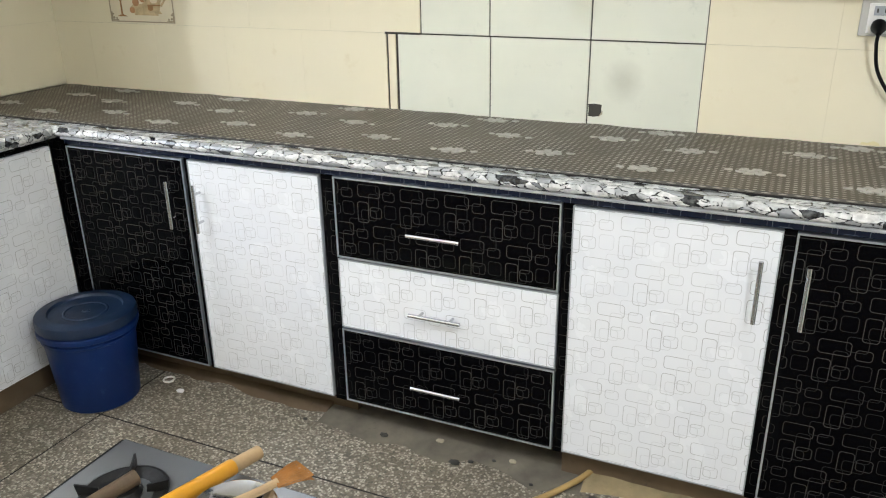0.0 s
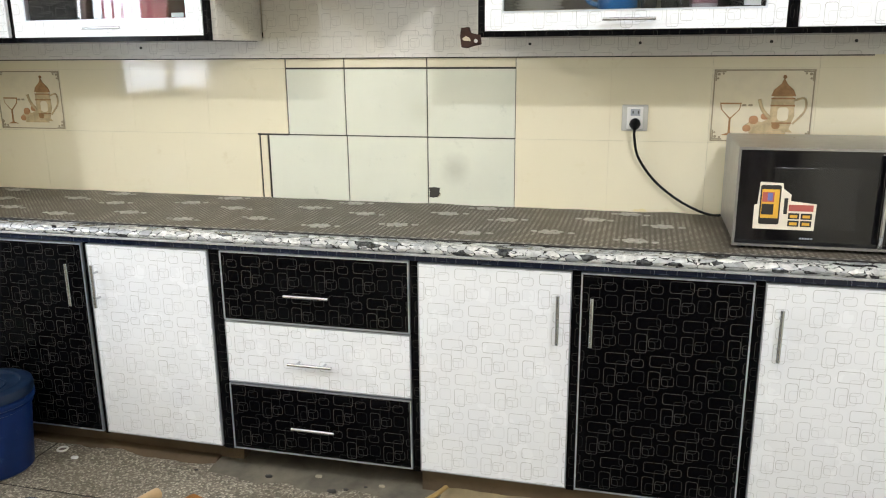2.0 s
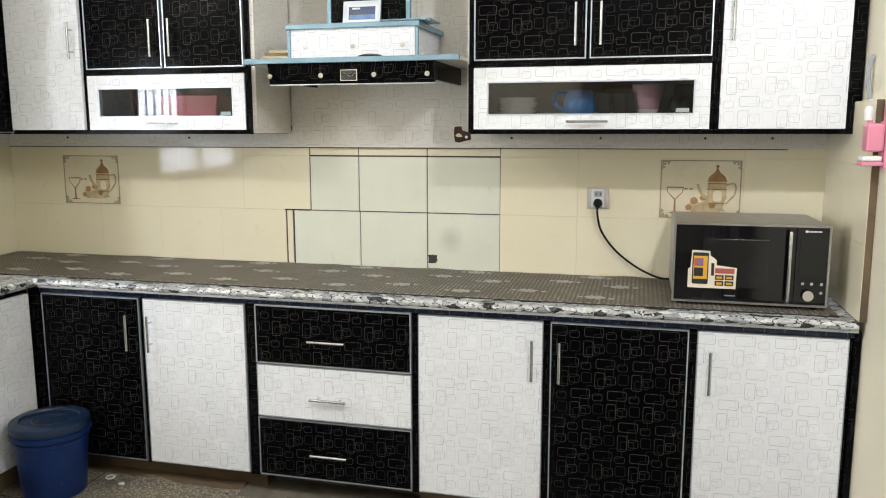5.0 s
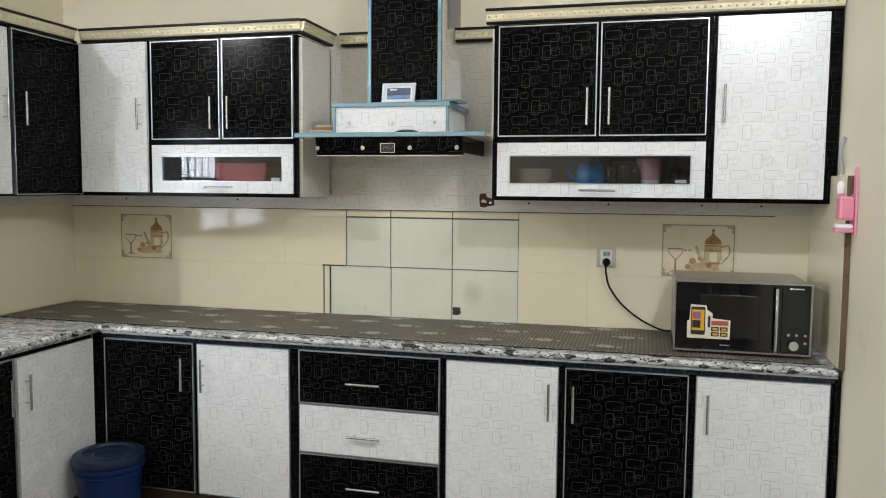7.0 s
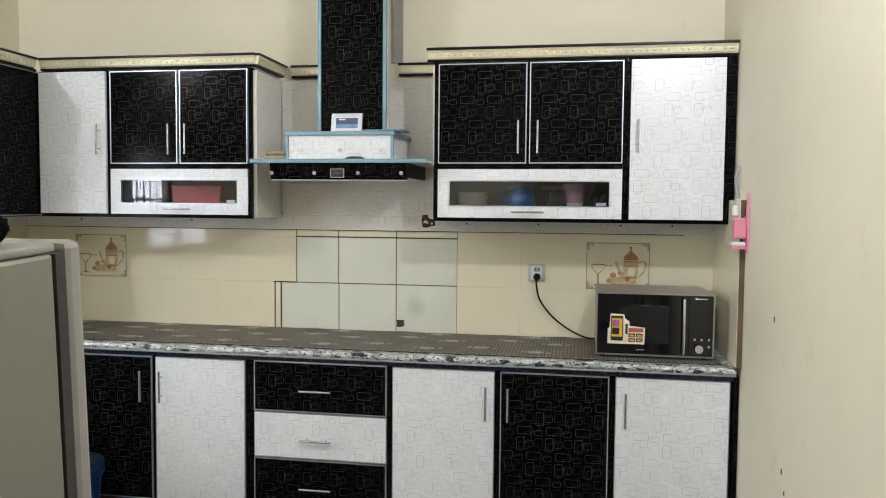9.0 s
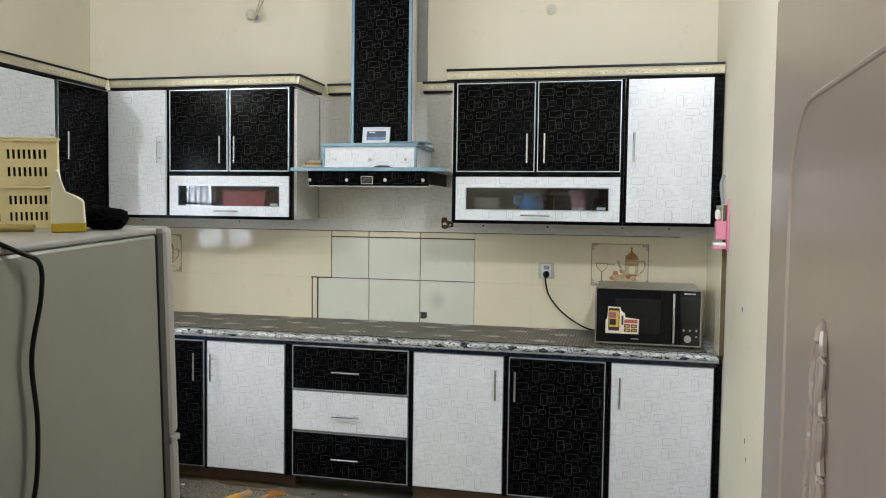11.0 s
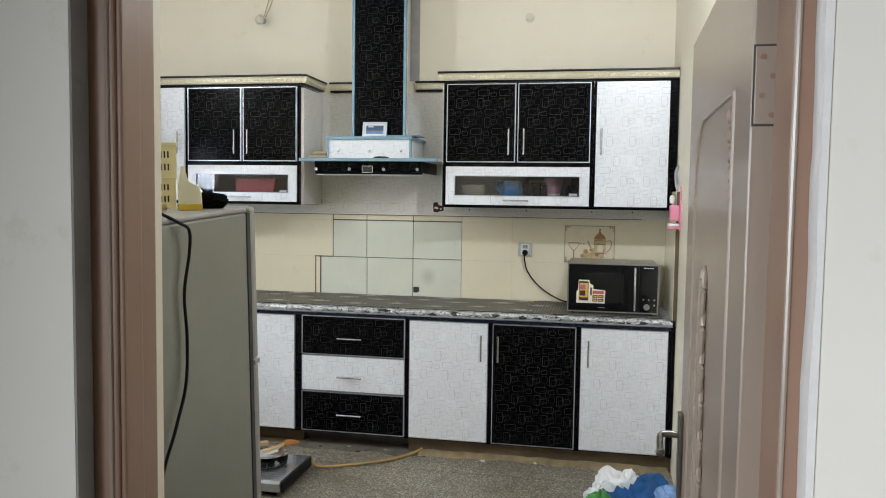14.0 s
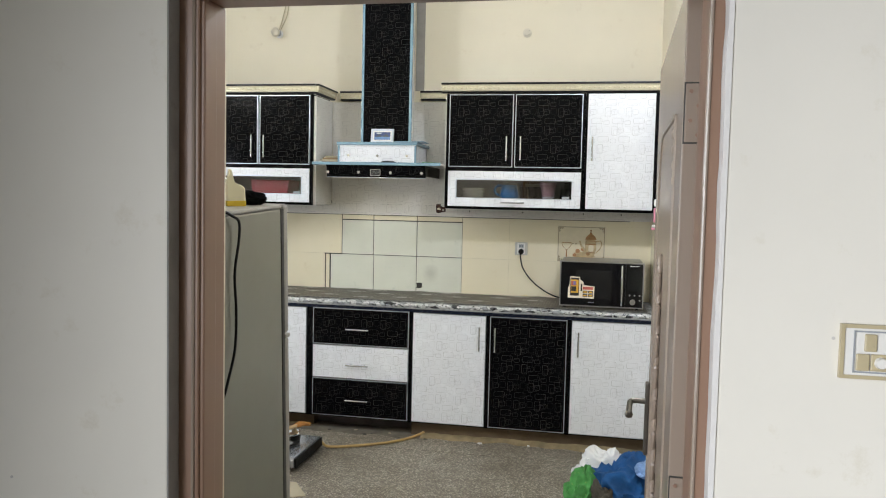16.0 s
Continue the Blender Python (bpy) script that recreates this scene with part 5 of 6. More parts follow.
# things on the right burner: lid plate, rolling pin, brush; pestle on the left one
single("steel_plate", lathe([(0, 0.0), (0.075, 0.0), (0.105, 0.016), (0.108, 0.018), (0.104, 0.020), (0.074, 0.004), (0, 0.004)], (0.360, 1.315, 0.1305), None, 36), CHROME, "shiny steel plate on the burner", "plate", (0.36, 1.315, 0.1305), smooth=True)


def pin(p0, p1, bands):
    p0, p1 = Vector(p0), Vector(p1)
    return [(p0.lerp(p1, a), p0.lerp(p1, b), r, r2) for a, b, r, r2 in bands]


rp = thing("rolling_pin", (0.22, 1.40, 0.10), "turned wooden rolling pin with a yellow body on the stove", "rolling pin")
segs = pin((0.248, 1.565, 0.110), (0.185, 1.185, 0.152), [(0, 0.24, 0.019, 0.020), (0.2405, 0.80, 0.022, 0.022), (0.8005, 1, 0.018, 0.016)])
for (a, b, r, r2), m, n in zip(segs, (WOOD, YELLOW, WOOD), ("grip", "roller", "grip")):
    part(n, rod(a, b, r, None, 20, r2), m, rp, "", True)
br = thing("pastry_brush", (0.38, 1.45, 0.14), "flat wooden brush with orange bristles on the steel plate", "brush")
part("stock", tube([(0.34, 1.31, 0.152), (0.38, 1.37, 0.156), (0.41, 1.43, 0.158)], 0.011, None, 10), WOOD, br)
bm = None
for i in range(40):
    a = (i - 20) / 20
    bm = tube([(0.405 + a * 0.018, 1.425 - a * 0.01, 0.158 + 0.004 * math.sin(i * 2.4)), (0.43 + a * 0.03, 1.47 - a * 0.018, 0.161 + 0.006 * math.sin(i * 1.7)), (0.445 + a * 0.04, 1.50 - a * 0.02, 0.158 + 0.008 * math.sin(i * 3.1))], 0.002, bm, 4, 2)
ob = part("bristles", bm, ORANGE, br, "orange-brown bristles")
tagged(ob, kind="stuff")
single("pestle", rod((0.005, 1.19, 0.128), (0.045, 1.33, 0.134), 0.017, None, 18, 0.021), worn("dark_wood", (0.10, 0.065, 0.035), 0.6, 0, 0.25, 20), "dark wooden pestle lying on the burner", "pestle", (0.035, 1.23, 0.14), smooth=True)
single("gas_hose", tube([(0.53, 1.51, 0.05), (0.58, 1.54, 0.012), (0.75, 1.62, 0.010), (0.92, 1.74, 0.010), (1.04, 1.90, 0.012), (1.09, 1.985, 0.035), (1.11, 2.06, 0.060)], 0.0085, None, 10), HOSE, "tan rubber gas hose running over the floor", "gas hose", (0.8, 1.7, 0), smooth=True)


def torus(cx, cy, cz, R, r):
    return tube([(cx + R * math.cos(a), cy + R * math.sin(a), cz) for a in [math.tau * k / 12 for k in range(13)]], r, None, 6, 3)


single("ring", torus(-0.384, 1.90, 0.006, 0.018, 0.0035), WHITE_PLASTIC, "small white plastic ring lying on the floor", "ring", (-0.384, 1.90, 0), smooth=True)
for x, y, s in ((1.452, 1.87, 0.014), (-0.30, 1.86, 0.012), (0.85, 1.93, 0.010), (0.62, 1.94, 0.012), (1.75, 1.90, 0.009), (1.95, 1.92, 0.008)):
    bm = bmesh.new()
    bmesh.ops.create_icosphere(bm, subdivisions=1, radius=s)
    for v in bm.verts:
        v.co = Vector((x + v.co.x * (1.2 + noise.noise(v.co * 90)), y + v.co.y, max(0.0, 0.004 + v.co.z * 0.4)))
    single("crumb", bm, CARD if x > 0.5 and x < 1 else CLOTH_WHITE, "small scrap lying on the terrazzo floor", "scrap", (x, y, 0), group="scraps on the floor")
single("cardboard_piece", prism([(0.40, 0.60), (0.72, 0.78), (0.60, 0.95), (0.30, 0.82)], "z", 0.0005, 0.005), CARD, "flat piece of beige cardboard on the floor", "cardboard", (0.5, 0.8, 0))


def rough_patch(x0, x1, y0, y1, high, seed):
    """A thin trowelled layer with ragged edges that thins out towards the room."""
    bm = bmesh.new()
    n = int((x1 - x0) / 0.025)
    rows = []
    for i in range(n + 1):
        x = x0 + (x1 - x0) * i / n
        edge = y0 + 0.06 * noise.noise((x * 6, seed, 0)) + 0.010 * noise.noise((x * 25, seed, 4))
        ys = [edge + (y1 - edge) * k / 5 for k in range(6)]
        rows.append([bm.verts.new((x, y, 0.0006 + high * (k / 5) ** 0.7 * (1 + 0.35 * noise.noise((x * 12, y * 12, seed))))) for k, y in enumerate(ys)])
    for a, b in zip(rows, rows[1:]):
        for k in range(5):
            bm.faces.new((a[k], b[k], b[k + 1], a[k + 1]))
    g = bmesh.ops.extrude_face_region(bm, geom=list(bm.faces))
    for v in g["geom"]:
        if isinstance(v, bmesh.types.BMVert):
            v.co.z = -0.004
    return bm


single("cement_patch", rough_patch(0.22, 1.06, 1.86, 2.059, 0.006, 2.3), CEMENT, "stained grey cement smear on the floor under the drawers", "cement patch", (0.6, 1.95, 0), kind="structure", smooth=True)
single("mortar_strip", rough_patch(1.062, 2.49, 1.895, 1.9445, 0.022, 5.1), MORTAR, "rough tan mortar along the foot of the plinth", "mortar strip", (1.7, 1.92, 0), kind="structure", smooth=True)
single("mortar_strip", rough_patch(-0.70, 0.218, 1.945, 1.9895, 0.012, 8.7), PLINTH, "rough brown mortar along the foot of the plinth", "mortar strip", (-0.2, 1.93, 0), kind="structure", smooth=True)
for x, y, s in ((0.45, 1.90, 0.011), (0.70, 1.86, 0.013), (0.74, 1.88, 0.008), (0.80, 1.91, 0.006), (1.10, 1.86, 0.010), (0.18, 1.88, 0.007), (0.93, 1.85, 0.006)):
    bm = bmesh.new()
    bmesh.ops.create_icosphere(bm, subdivisions=1, radius=s)
    for v in bm.verts:
        v.co = Vector((x + v.co.x * (1.3 + noise.noise(v.co * 90)), y + v.co.y, max(0.0, 0.006 + v.co.z * 0.35)))
    single("crumb", bm, GASKET, "small dark scrap lying on the terrazzo floor", "scrap", (x, y, 0), group="scraps on the floor")

# heap of clothes by the open door
heap = thing("clothes_heap", (2.25, 1.0, 0), "heap of crumpled clothes, blue, green, white and brown", "clothes heap")


def crumpled(cx, cy, rx, ry, h, seed, z0=0.0):
    add = bmesh.new()
    bmesh.ops.create_icosphere(add, subdivisions=5, radius=1.0)
    for v in add.verts:
        d = v.co.copy()
        n1 = noise.noise(d * 1.5 + Vector((seed, 0, 0)))
        w = d + Vector((n1, -n1, n1 * 0.5)) * 0.6
        n2 = 1.0 - abs(noise.noise(w * 2.6 + Vector((0, seed, 0)))) * 2
        n3 = 1.0 - abs(noise.noise(w * 5.5 + Vector((0, 0, seed)))) * 2
        k = 0.95 + 0.30 * n1 + 0.13 * n2 + 0.05 * n3
        v.co = Vector((cx + d.x * rx * k, cy + d.y * ry * k, max(z0 + 0.001, z0 + (d.z * 0.5 + 0.42) * h * k)))
    return add


part("blue_garment", crumpled(2.300, 0.99, 0.185, 0.25, 0.25, 3.0), CLOTH_BLUE, heap, "crumpled blue garment", True)
part("green_garment", crumpled(2.105, 0.90, 0.085, 0.17, 0.215, 8.0), CLOTH_GREEN, heap, "crumpled green patterned garment", True)
part("white_garment", crumpled(2.195, 1.20, 0.13, 0.13, 0.235, 5.0), CLOTH_WHITE, heap, "crumpled white cloth", True)
part("brown_garment", crumpled(2.19, 0.78, 0.07, 0.12, 0.20, 12.0), CLOTH_BROWN, heap, "crumpled olive-brown cloth", True)
part("printed_patch", crumpled(2.40, 0.93, 0.055, 0.10, 0.05, 15.0, 0.215), CLOTH_PALE, heap, "pale blue printed part", True)

# ---- fridge ----
FX0, FX1, FY0, FY1, FZ = 0.585, 1.188, -1.225, -0.665, 1.452
fg = thing("fridge", (0.90, -0.9, 0), "silver-grey two-door fridge standing beside the doorway", "fridge")
part("cabinet", box(FX0, FX1, FY0, FY1, 0.05, FZ, 0.006), FRIDGE, fg, "silver-grey steel cabinet")
part("top_cap", box(FX0, FX1, FY0, FY1 + 0.004, FZ + 0.0005, FZ + 0.012, 0.004), FRIDGE_TOP, fg, "pale plastic top")
part("gasket", box(FX0 + 0.001, FX1 - 0.001, FY1 + 0.0045, FY1 + 0.022, 0.06, FZ - 0.002), GASKET, fg, "dark rubber gasket")
part("freezer_door", box(FX0, FX1, FY1 + 0.0225, FY1 + 0.057, 1.060, FZ + 0.012, 0.010), FRIDGE_TOP, fg)
part("fridge_door", box(FX0, FX1, FY1 + 0.0225, FY1 + 0.057, 0.055, 1.047, 0.010), FRIDGE_TOP, fg)
part("hinge", box(FX1 - 0.05, FX1 + 0.004, FY1 + 0.023, FY1 + 0.052, 1.0475, 1.0595, 0.002), FRIDGE_TOP, fg)
for x in (FX0 + 0.05, FX1 - 0.05):
    for y in (FY0 + 0.05, FY1 - 0.05):
        part("foot", rod((x, y, -0.052 * (y - FY0)), (x, y, 0.052), 0.018, None, 12), BLACK_PLASTIC, fg)
ZT = FZ + 0.0122

cr = thing("basket", (1.010, -0.845, ZT), "cream plastic two-tier basket with rows of slots on the fridge", "basket")


def slotted(x0, x1, y, z0, z1):
    """An upright wall of a basket, with two groups of eight slots in two rows."""
    bm = None
    h = z1 - z0
    rows = [z0, z0 + h * 0.20, z0 + h * 0.40, z0 + h * 0.58, z0 + h * 0.78, z1]
    for i in (0, 2, 4):
        bm = box(x0, x1, y, y + 0.004, rows[i], rows[i + 1], 0, bm)
    pitch = (x1 - x0) / 21
    bars, left = [], x0
    for k in [2 + j for j in range(8)] + [11.4 + j for j in range(8)]:
        bars.append((left, x0 + k * pitch))
        left = x0 + (k + 0.48) * pitch
    bars.append((left, x1))
    for i in (1, 3):
        for a, b in bars:
            bm = box(a, b, y + 0.0002, y + 0.0038, rows[i], rows[i + 1], 0, bm)
    return bm


BW = 0.168
for z0, z1, grow in ((ZT, ZT + 0.077, 0.0), (ZT + 0.078, ZT + 0.160, 0.003)):
    a, b = 1.010 - BW - grow, 1.010 + grow
    tier = part("tier", slotted(a, b, -0.845 - grow, z0, z1), CREAM_PLASTIC, cr)
    part("back_wall", box(a, b, -0.790, -0.786, z0, z1), CREAM_PLASTIC, tier)
    part("side_wall", box(b - 0.004, b, -0.8405 - grow, -0.7905, z0, z1), CREAM_PLASTIC, tier)
    part("side_wall", box(a, a + 0.004, -0.8405 - grow, -0.7905, z0, z1), CREAM_PLASTIC, tier)
    part("contents", box(a + 0.006, b - 0.006, -0.836, -0.795, z0 + 0.004, z1 - 0.006, 0.004), CLOTH_BROWN, tier, "dark cloth inside")
    part("rim", box(a - 0.003, b + 0.003, -0.849 - grow, -0.8455 - grow, z1 - 0.004, z1, 0.001), CREAM_PLASTIC, tier)
part("rim_top", box(1.004 - BW, 1.016, -0.851, -0.784, ZT + 0.1605, ZT + 0.164, 0.001), CREAM_PLASTIC, cr)

cr.matrix_basis = Matrix.Translation((1.026, -0.72, ZT)) @ Matrix.Rotation(radians(36), 4, "Z")

bo = thing("oil_bottle", (1.045, -0.832, ZT), "milky plastic squeeze bottle with some yellow oil", "bottle")
bm = prism([(1.014, 0.001), (1.078, 0.001), (1.080, 0.006), (1.078, 0.066), (1.066, 0.076), (1.040, 0.084), (1.036, 0.096), (1.032, 0.132), (1.024, 0.134), (1.020, 0.096), (1.014, 0.084)], "y", -0.850, -0.815, None, 0.003)
for v in bm.verts:
    v.co.z += ZT
part("bottle_body", bm, BOTTLE, bo)
part("oil", box(1.013, 1.0805, -0.8515, -0.8135, ZT + 0.0005, ZT + 0.020, 0.002), OIL, bo, "yellow oil at the bottom")
bo.matrix_basis = Matrix.Translation((1.098, -0.785, ZT)) @ Matrix.Rotation(radians(36), 4, "Z") @ Matrix.Scale(0.80, 4)
felt = single("black_cloth", crumpled(1.118, -0.712, 0.042, 0.03, 0.040, 21.0, ZT), worn("black_felt", (0.004, 0.004, 0.004), 0.95, 0, 0.1, 6, 120, 0.15, 0.05), "crumpled black cloth on the fridge", "cloth", (1.118, -0.712, ZT), smooth=True)
pl = thing("pliers", (0.93, -0.93, ZT), "pliers with dark red grips lying on the fridge", "pliers")
part("grip", tube([(0.90, -0.95, ZT + 0.009), (0.95, -0.93, ZT + 0.010), (1.00, -0.925, ZT + 0.009)], 0.008), RED, pl, "dark red grip", True)
part("grip", tube([(0.90, -0.97, ZT + 0.009), (0.95, -0.975, ZT + 0.010), (1.00, -0.955, ZT + 0.009)], 0.008), RED, pl, "dark red grip", True)
part("jaws", tube([(0.90, -0.96, ZT + 0.009), (0.87, -0.955, ZT + 0.010), (0.84, -0.95, ZT + 0.008)], 0.010), CAST_IRON, pl, "dark steel jaws", True)
driver = single("screwdriver", rod((0.985, -0.840, ZT + 0.008), (1.055, -0.815, ZT + 0.008), 0.0065, None, 12), worn("dull_yellow_plastic", (0.42, 0.34, 0.10), 0.4), "yellow-gripped screwdriver on the fridge", "screwdriver", (1.0, -0.88, ZT), smooth=True)
part("cord", tube([(0.90, -1.09, ZT + 0.075), (1.00, -1.085, ZT + 0.058), (1.10, -1.07, ZT + 0.036), (1.165, -1.05, ZT + 0.016), (1.200, -1.015, ZT - 0.010), (1.206, -0.985, 1.435), (1.203, -0.982, 1.385), (1.200, -1.003, 1.30), (1.200, -0.998, 1.20), (1.201, -1.012, 1.10), (1.202, -1.06, 1.02), (1.202, -1.13, 0.90), (1.203, -1.17, 0.60), (1.203, -1.19, 0.30), (1.204, -1.19, 0.006)], 0.0036, None, 10), BLACK_PLASTIC, fg, "black power cord hanging down the side", True)

# the fridge leans back towards the wall, and what lies on it leans with it
TILT = Matrix.Translation((0, FY0 + 0.06, 0)) @ Matrix.Rotation(radians(3.0), 4, "X") @ Matrix.Translation((0, -FY0, 0))
for ob in (fg, cr, bo, felt, pl, driver):
    ob.matrix_basis = TILT @ ob.matrix_basis

# ---- doorway ----
dw = thing("door_frame", (1.8, -1.42, 0), "brown painted door frame with a worn bead", "door frame", kind="structure")
JL, JR, HEAD = 1.350, 2.306, 1.905
FY_A, FY_B = -1.475, -1.365
part("jamb", box(DOOR_L + 0.001, JL, FY_A, FY_B, 0.0, HEAD, 0.004), BROWN_PAINT, dw)
part("stop", box(JL + 0.0002, JL + 0.009, FY_A + 0.004, FY_A + 0.055, 0.0, HEAD - 0.010, 0.003), BROWN_PAINT, dw)
part("jamb", box(JR, DOOR_R - 0.001, FY_A, FY_B, 0.0, HEAD, 0.004), BROWN_PAINT, dw)
part("rebate", box(JR + 0.015, DOOR_R - 0.001, FY_B + 0.0005, -1.300, 0.0, HEAD, 0.002), BROWN_PAINT, dw)
part("bead", rod((JR + 0.004, FY_A - 0.001, 0.0), (JR + 0.004, FY_A - 0.001, HEAD), 0.004, None, 8), LEAF_PAINT, dw, "shiny worn bead")
part("bead", rod((JL - 0.012, FY_A - 0.001, 0.0), (JL - 0.012, FY_A - 0.001, HEAD), 0.004, None, 8), LEAF_PAINT, dw, "shiny worn bead")
part("head", box(DOOR_L + 0.001, DOOR_R - 0.001, FY_A, FY_B, HEAD + 0.0005, DOOR_H - 0.001, 0.004), BROWN_PAINT, dw)
single("reveal_plaster", box(DOOR_L - 0.0005, DOOR_L + 0.0035, HALL + 0.001, FY_A - 0.0005, 0.0, DOOR_H), worn("grey_cement_plaster", (0.30, 0.29, 0.28), 0.85, 0, 0.15, 6, 70, 0.5), "bare grey plaster reveal beside the door frame", "plaster reveal", (DOOR_L, HALL, 0), kind="structure")
# chipped plaster edge beside the frame
bm = bmesh.new()
vs = []
for i in range(61):
    z = i * DOOR_H / 60
    w = 0.010 + 0.006 * noise.noise((z * 6, 2, 0)) + 0.004 * noise.noise((z * 21, 5, 0))
    vs.append((bm.verts.new((DOOR_R - w * 0.9, HALL - 0.003, z)), bm.verts.new((DOOR_R + 0.0005, HALL - 0.003, z)), bm.verts.new((DOOR_R - w * 0.9, HALL + 0.039, z)), bm.verts.new((DOOR_R + 0.0005, HALL + 0.002, z))))
for a, b in zip(vs, vs[1:]):
    bm.faces.new((a[0], b[0], b[1], a[1]))
    bm.faces.new((a[0], a[2], b[2], b[0]))
    bm.faces.new((a[1], b[1], b[3], a[3]))
single("chipped_edge", bm, worn("white_filler", (0.76, 0.75, 0.73), 0.7, 0, 0.06, 14, 90, 0.5), "chipped white plaster edge beside the door frame", "plaster edge", (DOOR_R, HALL, 0), kind="structure")

ANTIQUE = worn("antique_steel", (0.16, 0.145, 0.125), 0.3, 0.9)
leaf = thing("door_1", (2.31, -0.85, 0.008), "open taupe painted door leaf with a carved panel", "door", kind="structure")
LX0, LX1, LY0, LY1, LZ = 2.282, 2.320, -1.328, -0.345, 1.938
part("leaf", box(LX0, LX1, LY0, LY1, 0.008, LZ, 0.003), LEAF_PAINT, leaf)
# raised moulding round a panel with one curved upper corner
mz0, mz1 = 0.26, 1.706
my0, my1 = -1.165, -0.555
rim = [(my0, mz0), (my0, mz1)] + [(my1 - 0.15 + 0.15 * math.sin(radians(a)), mz1 - 0.17 + 0.17 * math.cos(radians(a))) for a in range(0, 91, 10)] + [(my1, mz0)]
bm = None
for (ya, za), (yb, zb) in zip(rim, rim[1:] + rim[:1]):
    bm = rod((LX0, ya, za), (LX0, yb, zb), 0.0045, bm, 8)
part("panel_moulding", bm, LEAF_PAINT, leaf, "raised panel moulding", True)
for k in range(5):
    z = mz1 - 0.035 - 0.034 * k
    part("corner_carving", lathe([(0, -0.014), (0.005 - k * 0.0006, -0.006), (0.006 - k * 0.0008, 0.004), (0, 0.016)], (LX0 - 0.001, my0 + 0.05 - 0.006 * k, z), None, 10), LEAF_PAINT, leaf, "", True)
cy = -0.835
bm = tube([(LX0 - 0.004, cy, 0.45), (LX0 - 0.007, cy + 0.004, 0.8), (LX0 - 0.007, cy - 0.004, 1.2), (LX0 - 0.003, cy, 1.365)], 0.007, None, 6, 4)
bm = joined(bm, lathe([(0, -0.02), (0.011, -0.008), (0.009, 0.008), (0, 0.022)], (LX0 - 0.003, cy, 1.37), None, 10))
for k in range(11):
    z = 0.47 + k * 0.078
    wide = 0.075 * (1 - k / 12) ** 0.6
    for sgn in (-1, 1):
        bm = tube([(LX0 - 0.002, cy, z), (LX0 - 0.008, cy + sgn * wide * 0.8, z + 0.035), (LX0 - 0.007, cy + sgn * wide, z + 0.085), (LX0 - 0.003, cy + sgn * wide * 0.45, z + 0.125)], 0.0055, bm, 6, 5)
        bm = tube([(LX0 - 0.002, cy + sgn * wide * 0.2, z + 0.02), (LX0 - 0.006, cy + sgn * wide * 0.5, z + 0.055), (LX0 - 0.003, cy + sgn * wide * 0.25, z + 0.10)], 0.004, bm, 6, 4)
part("carving", bm, LEAF_PAINT, leaf, "carved leaf ornament", True)
for z in (1.637, 0.865, 0.22):
    h = part("hinge", box(LX0 + 0.004, LX1 - 0.001, LY0 - 0.0035, LY0 - 0.0003, z, z + 0.112, 0.001), LEAF_PAINT, leaf, "painted butt hinge")
    # dark plate behind the hinge draws the shade of its gap
    part("gap", box(LX0 + 0.0015, LX1 - 0.001, LY0 - 0.0012, LY0 + 0.001, z - 0.003, z + 0.115), GASKET, h, "dark plate that paints the shaded gap round the hinge")
    for k in range(4):
        part("screw", rod((LX0 + (0.014 if k % 2 else 0.028), LY0 - 0.0034, z + 0.013 + k * 0.028), (LX0 + (0.014 if k % 2 else 0.028), LY0 - 0.0055, z + 0.013 + k * 0.028), 0.004), BROWN_PAINT, h)
    part("knuckle", rod((LX1 + 0.001, LY0 - 0.004, z), (LX1 + 0.001, LY0 - 0.004, z + 0.112), 0.005), LEAF_PAINT, h)
lk = part("lock_plate", box(LX0 - 0.012, LX0 - 0.0002, LY1 - 0.085, LY1 - 0.040, 0.735, 0.960, 0.003), ANTIQUE, leaf, "antique steel lock plate")
part("lever", tube([(LX0 - 0.010, LY1 - 0.062, 0.900), (LX0 - 0.040, LY1 - 0.062, 0.901), (LX0 - 0.056, LY1 - 0.070, 0.898), (LX0 - 0.060, LY1 - 0.110, 0.892), (LX0 - 0.062, LY1 - 0.165, 0.884)], 0.009, None, 12, 6), ANTIQUE, lk, "curved antique steel lever", True)
part("lever_end", lathe([(0, -0.012), (0.009, -0.009), (0.013, 0.0), (0.009, 0.009), (0, 0.012)], (LX0 - 0.062, LY1 - 0.168, 0.883), None, 16), ANTIQUE, lk, "", True)
part("edge_bolt", box(LX0 + 0.008, LX1 - 0.008, LY1 + 0.0003, LY1 + 0.004, 0.78, 0.93, 0.001), STEEL, leaf)
leaf.matrix_basis = Matrix.Translation((2.298, -1.328, 0.008)) @ Matrix.Rotation(radians(-1.4), 4, "Z") @ Matrix.Translation((0.012, 0.478, 0))

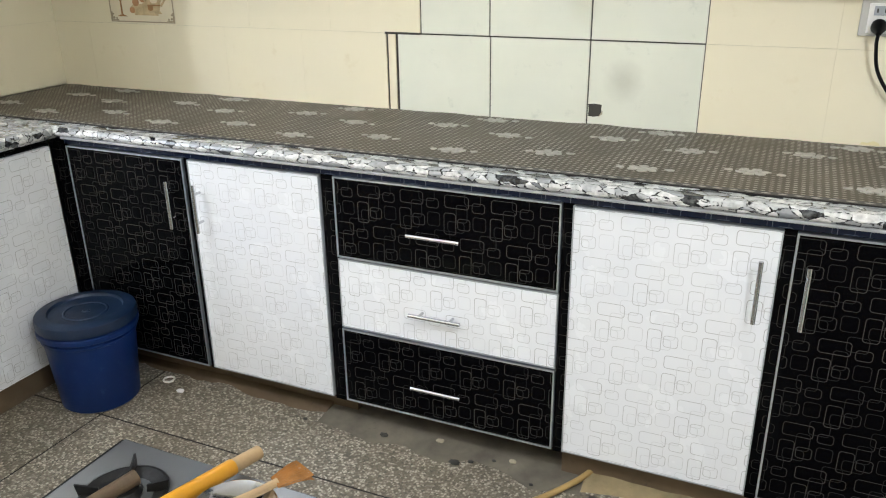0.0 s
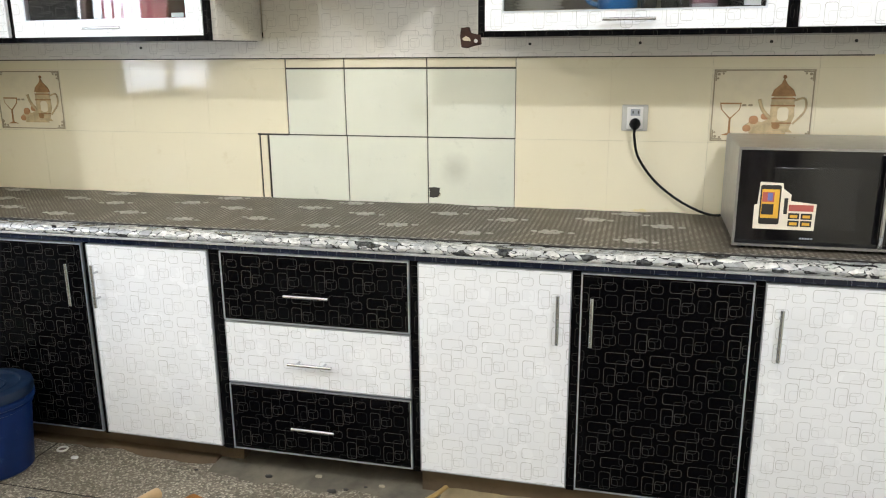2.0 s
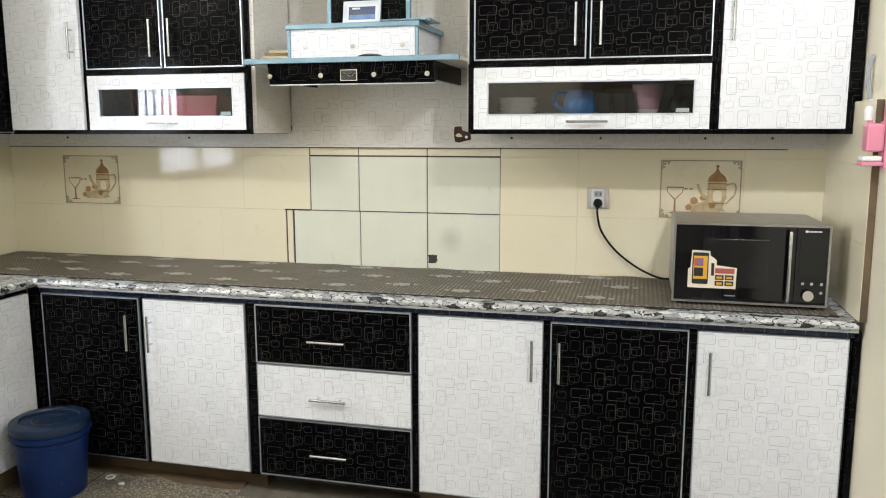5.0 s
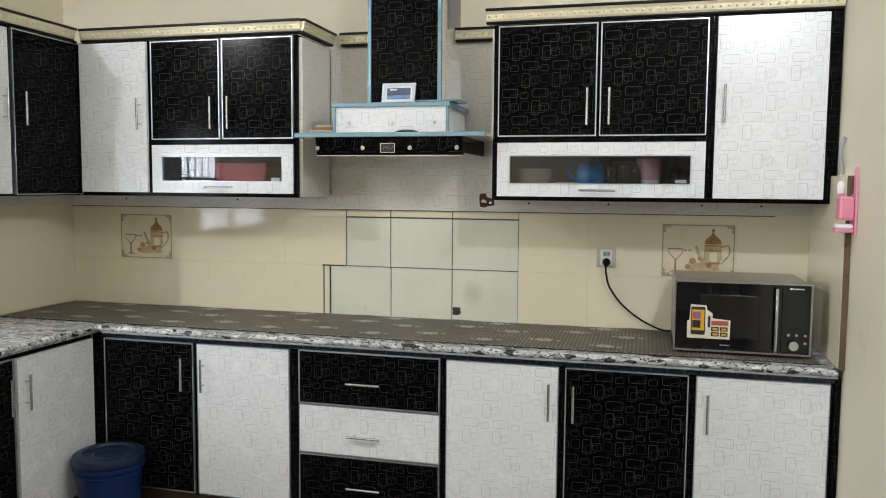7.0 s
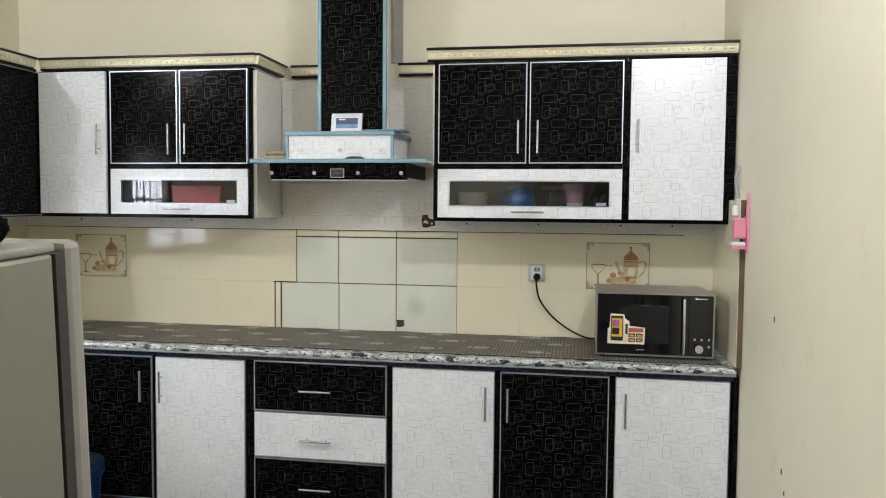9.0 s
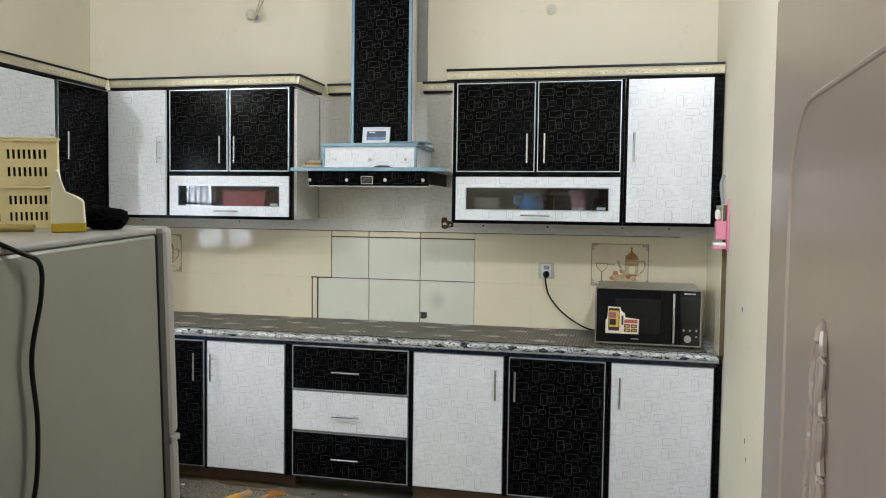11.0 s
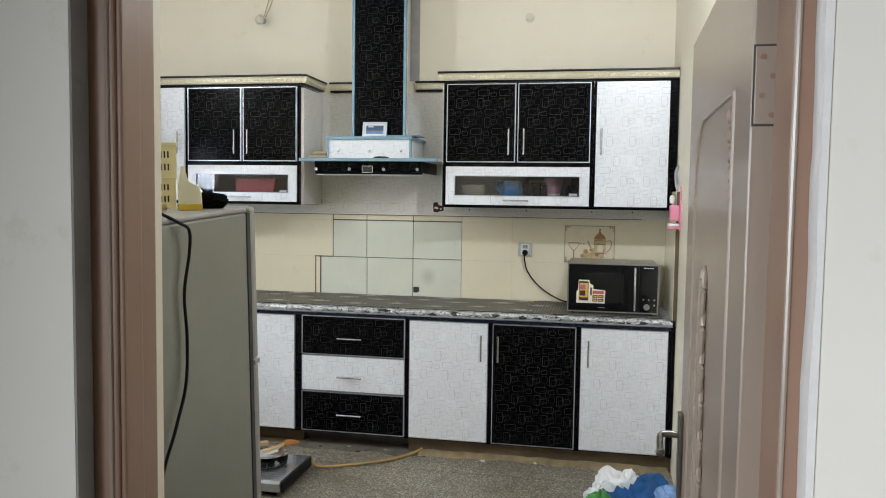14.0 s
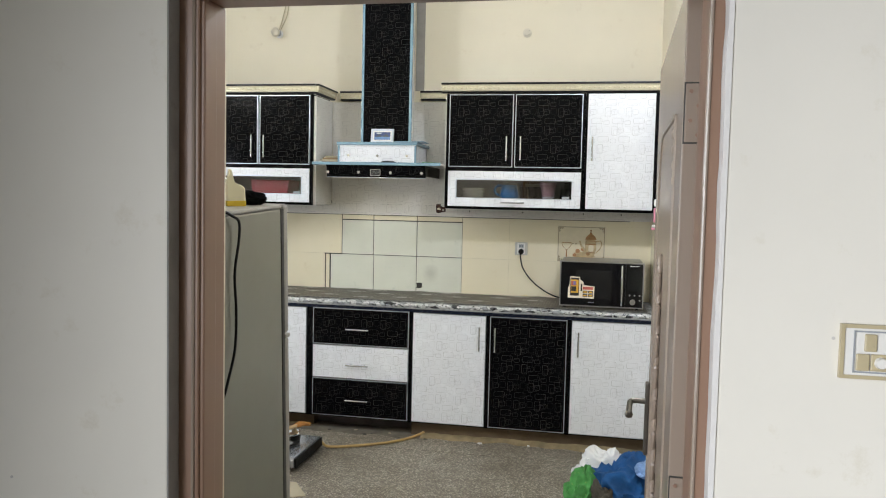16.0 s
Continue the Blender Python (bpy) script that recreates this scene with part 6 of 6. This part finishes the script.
# switch plate on the hall wall
sx, sz, sy = 2.531, 1.238, HALL
sp = thing("switch_plate", (sx + 0.07, sy, sz), "beige framed switch plate with two switches and a dimmer", "switch plate")
part("back_box", box(sx, sx + 0.130, sy - 0.008, sy - 0.0003, sz, sz + 0.086, 0.003), WHITE_PLASTIC, sp)
part("frame", ring_frame(sx - 0.002, sx + 0.132, sz - 0.002, sz + 0.088, 0.006, sy - 0.011, sy - 0.0005), BEIGE_PLASTIC, sp, "beige frame")
part("inner_frame", ring_frame(sx + 0.018, sx + 0.112, sz + 0.008, sz + 0.078, 0.0025, sy - 0.010, sy - 0.0082), GREY_PLASTIC, sp, "grey inner frame")
part("switch", box(sx + 0.034, sx + 0.053, sy - 0.013, sy - 0.0082, sz + 0.044, sz + 0.073, 0.002), BEIGE_PLASTIC, sp)
part("switch", box(sx + 0.022, sx + 0.043, sy - 0.013, sy - 0.0082, sz + 0.012, sz + 0.040, 0.002), BEIGE_PLASTIC, sp)
part("dimmer_plate", box(sx + 0.045, sx + 0.106, sy - 0.011, sy - 0.0082, sz + 0.012, sz + 0.040, 0.002), BEIGE_PLASTIC, sp)
part("dimmer", rod((sx + 0.060, sy - 0.011, sz + 0.026), (sx + 0.060, sy - 0.020, sz + 0.026), 0.010, None, 18, 0.008), WHITE_PLASTIC, sp, "", True)
for x, y, z in ((2.62, HALL, 1.60), (2.52, HALL, 1.30), (2.47, HALL, 0.95), (0.95, HALL, 0.92), (1.02, HALL, 1.95)):
    single("nail_hole", rod((x, y - 0.0012, z), (x, y + 0.001, z), 0.003, None, 8), PLASTER, "small filled nail hole in the hall wall", "nail hole", (x, y, z), group="nail holes")
for y, z, h in ((1.19, 0.66, 0.020), (1.15, 0.60, 0.014), (1.35, 1.15, 0.02)):
    single("wall_scuff", prism(rounded(0.012, h, 0.004, y, z), "x", RIGHT - 0.0012, RIGHT - 0.0002), GASKET, "small dark scuff on the cream wall", "scuff", (RIGHT, y, z), group="wall scuffs")

# floor slabs last
xs = [-3.2, -1.845, -0.445, 2.52, 4.4]
ys = [-5.0, -4.33, -3.135, -1.94, -0.745, 0.455, 1.655, 2.5]
for a, b in zip(xs, xs[1:]):
    for c, d in zip(ys, ys[1:]):
        part("slab", box(a + 0.0034, b - 0.0034, c + 0.0034, d - 0.0034, -0.10, 0.0, 0.0012, None, 1), TERRAZZO, floor)
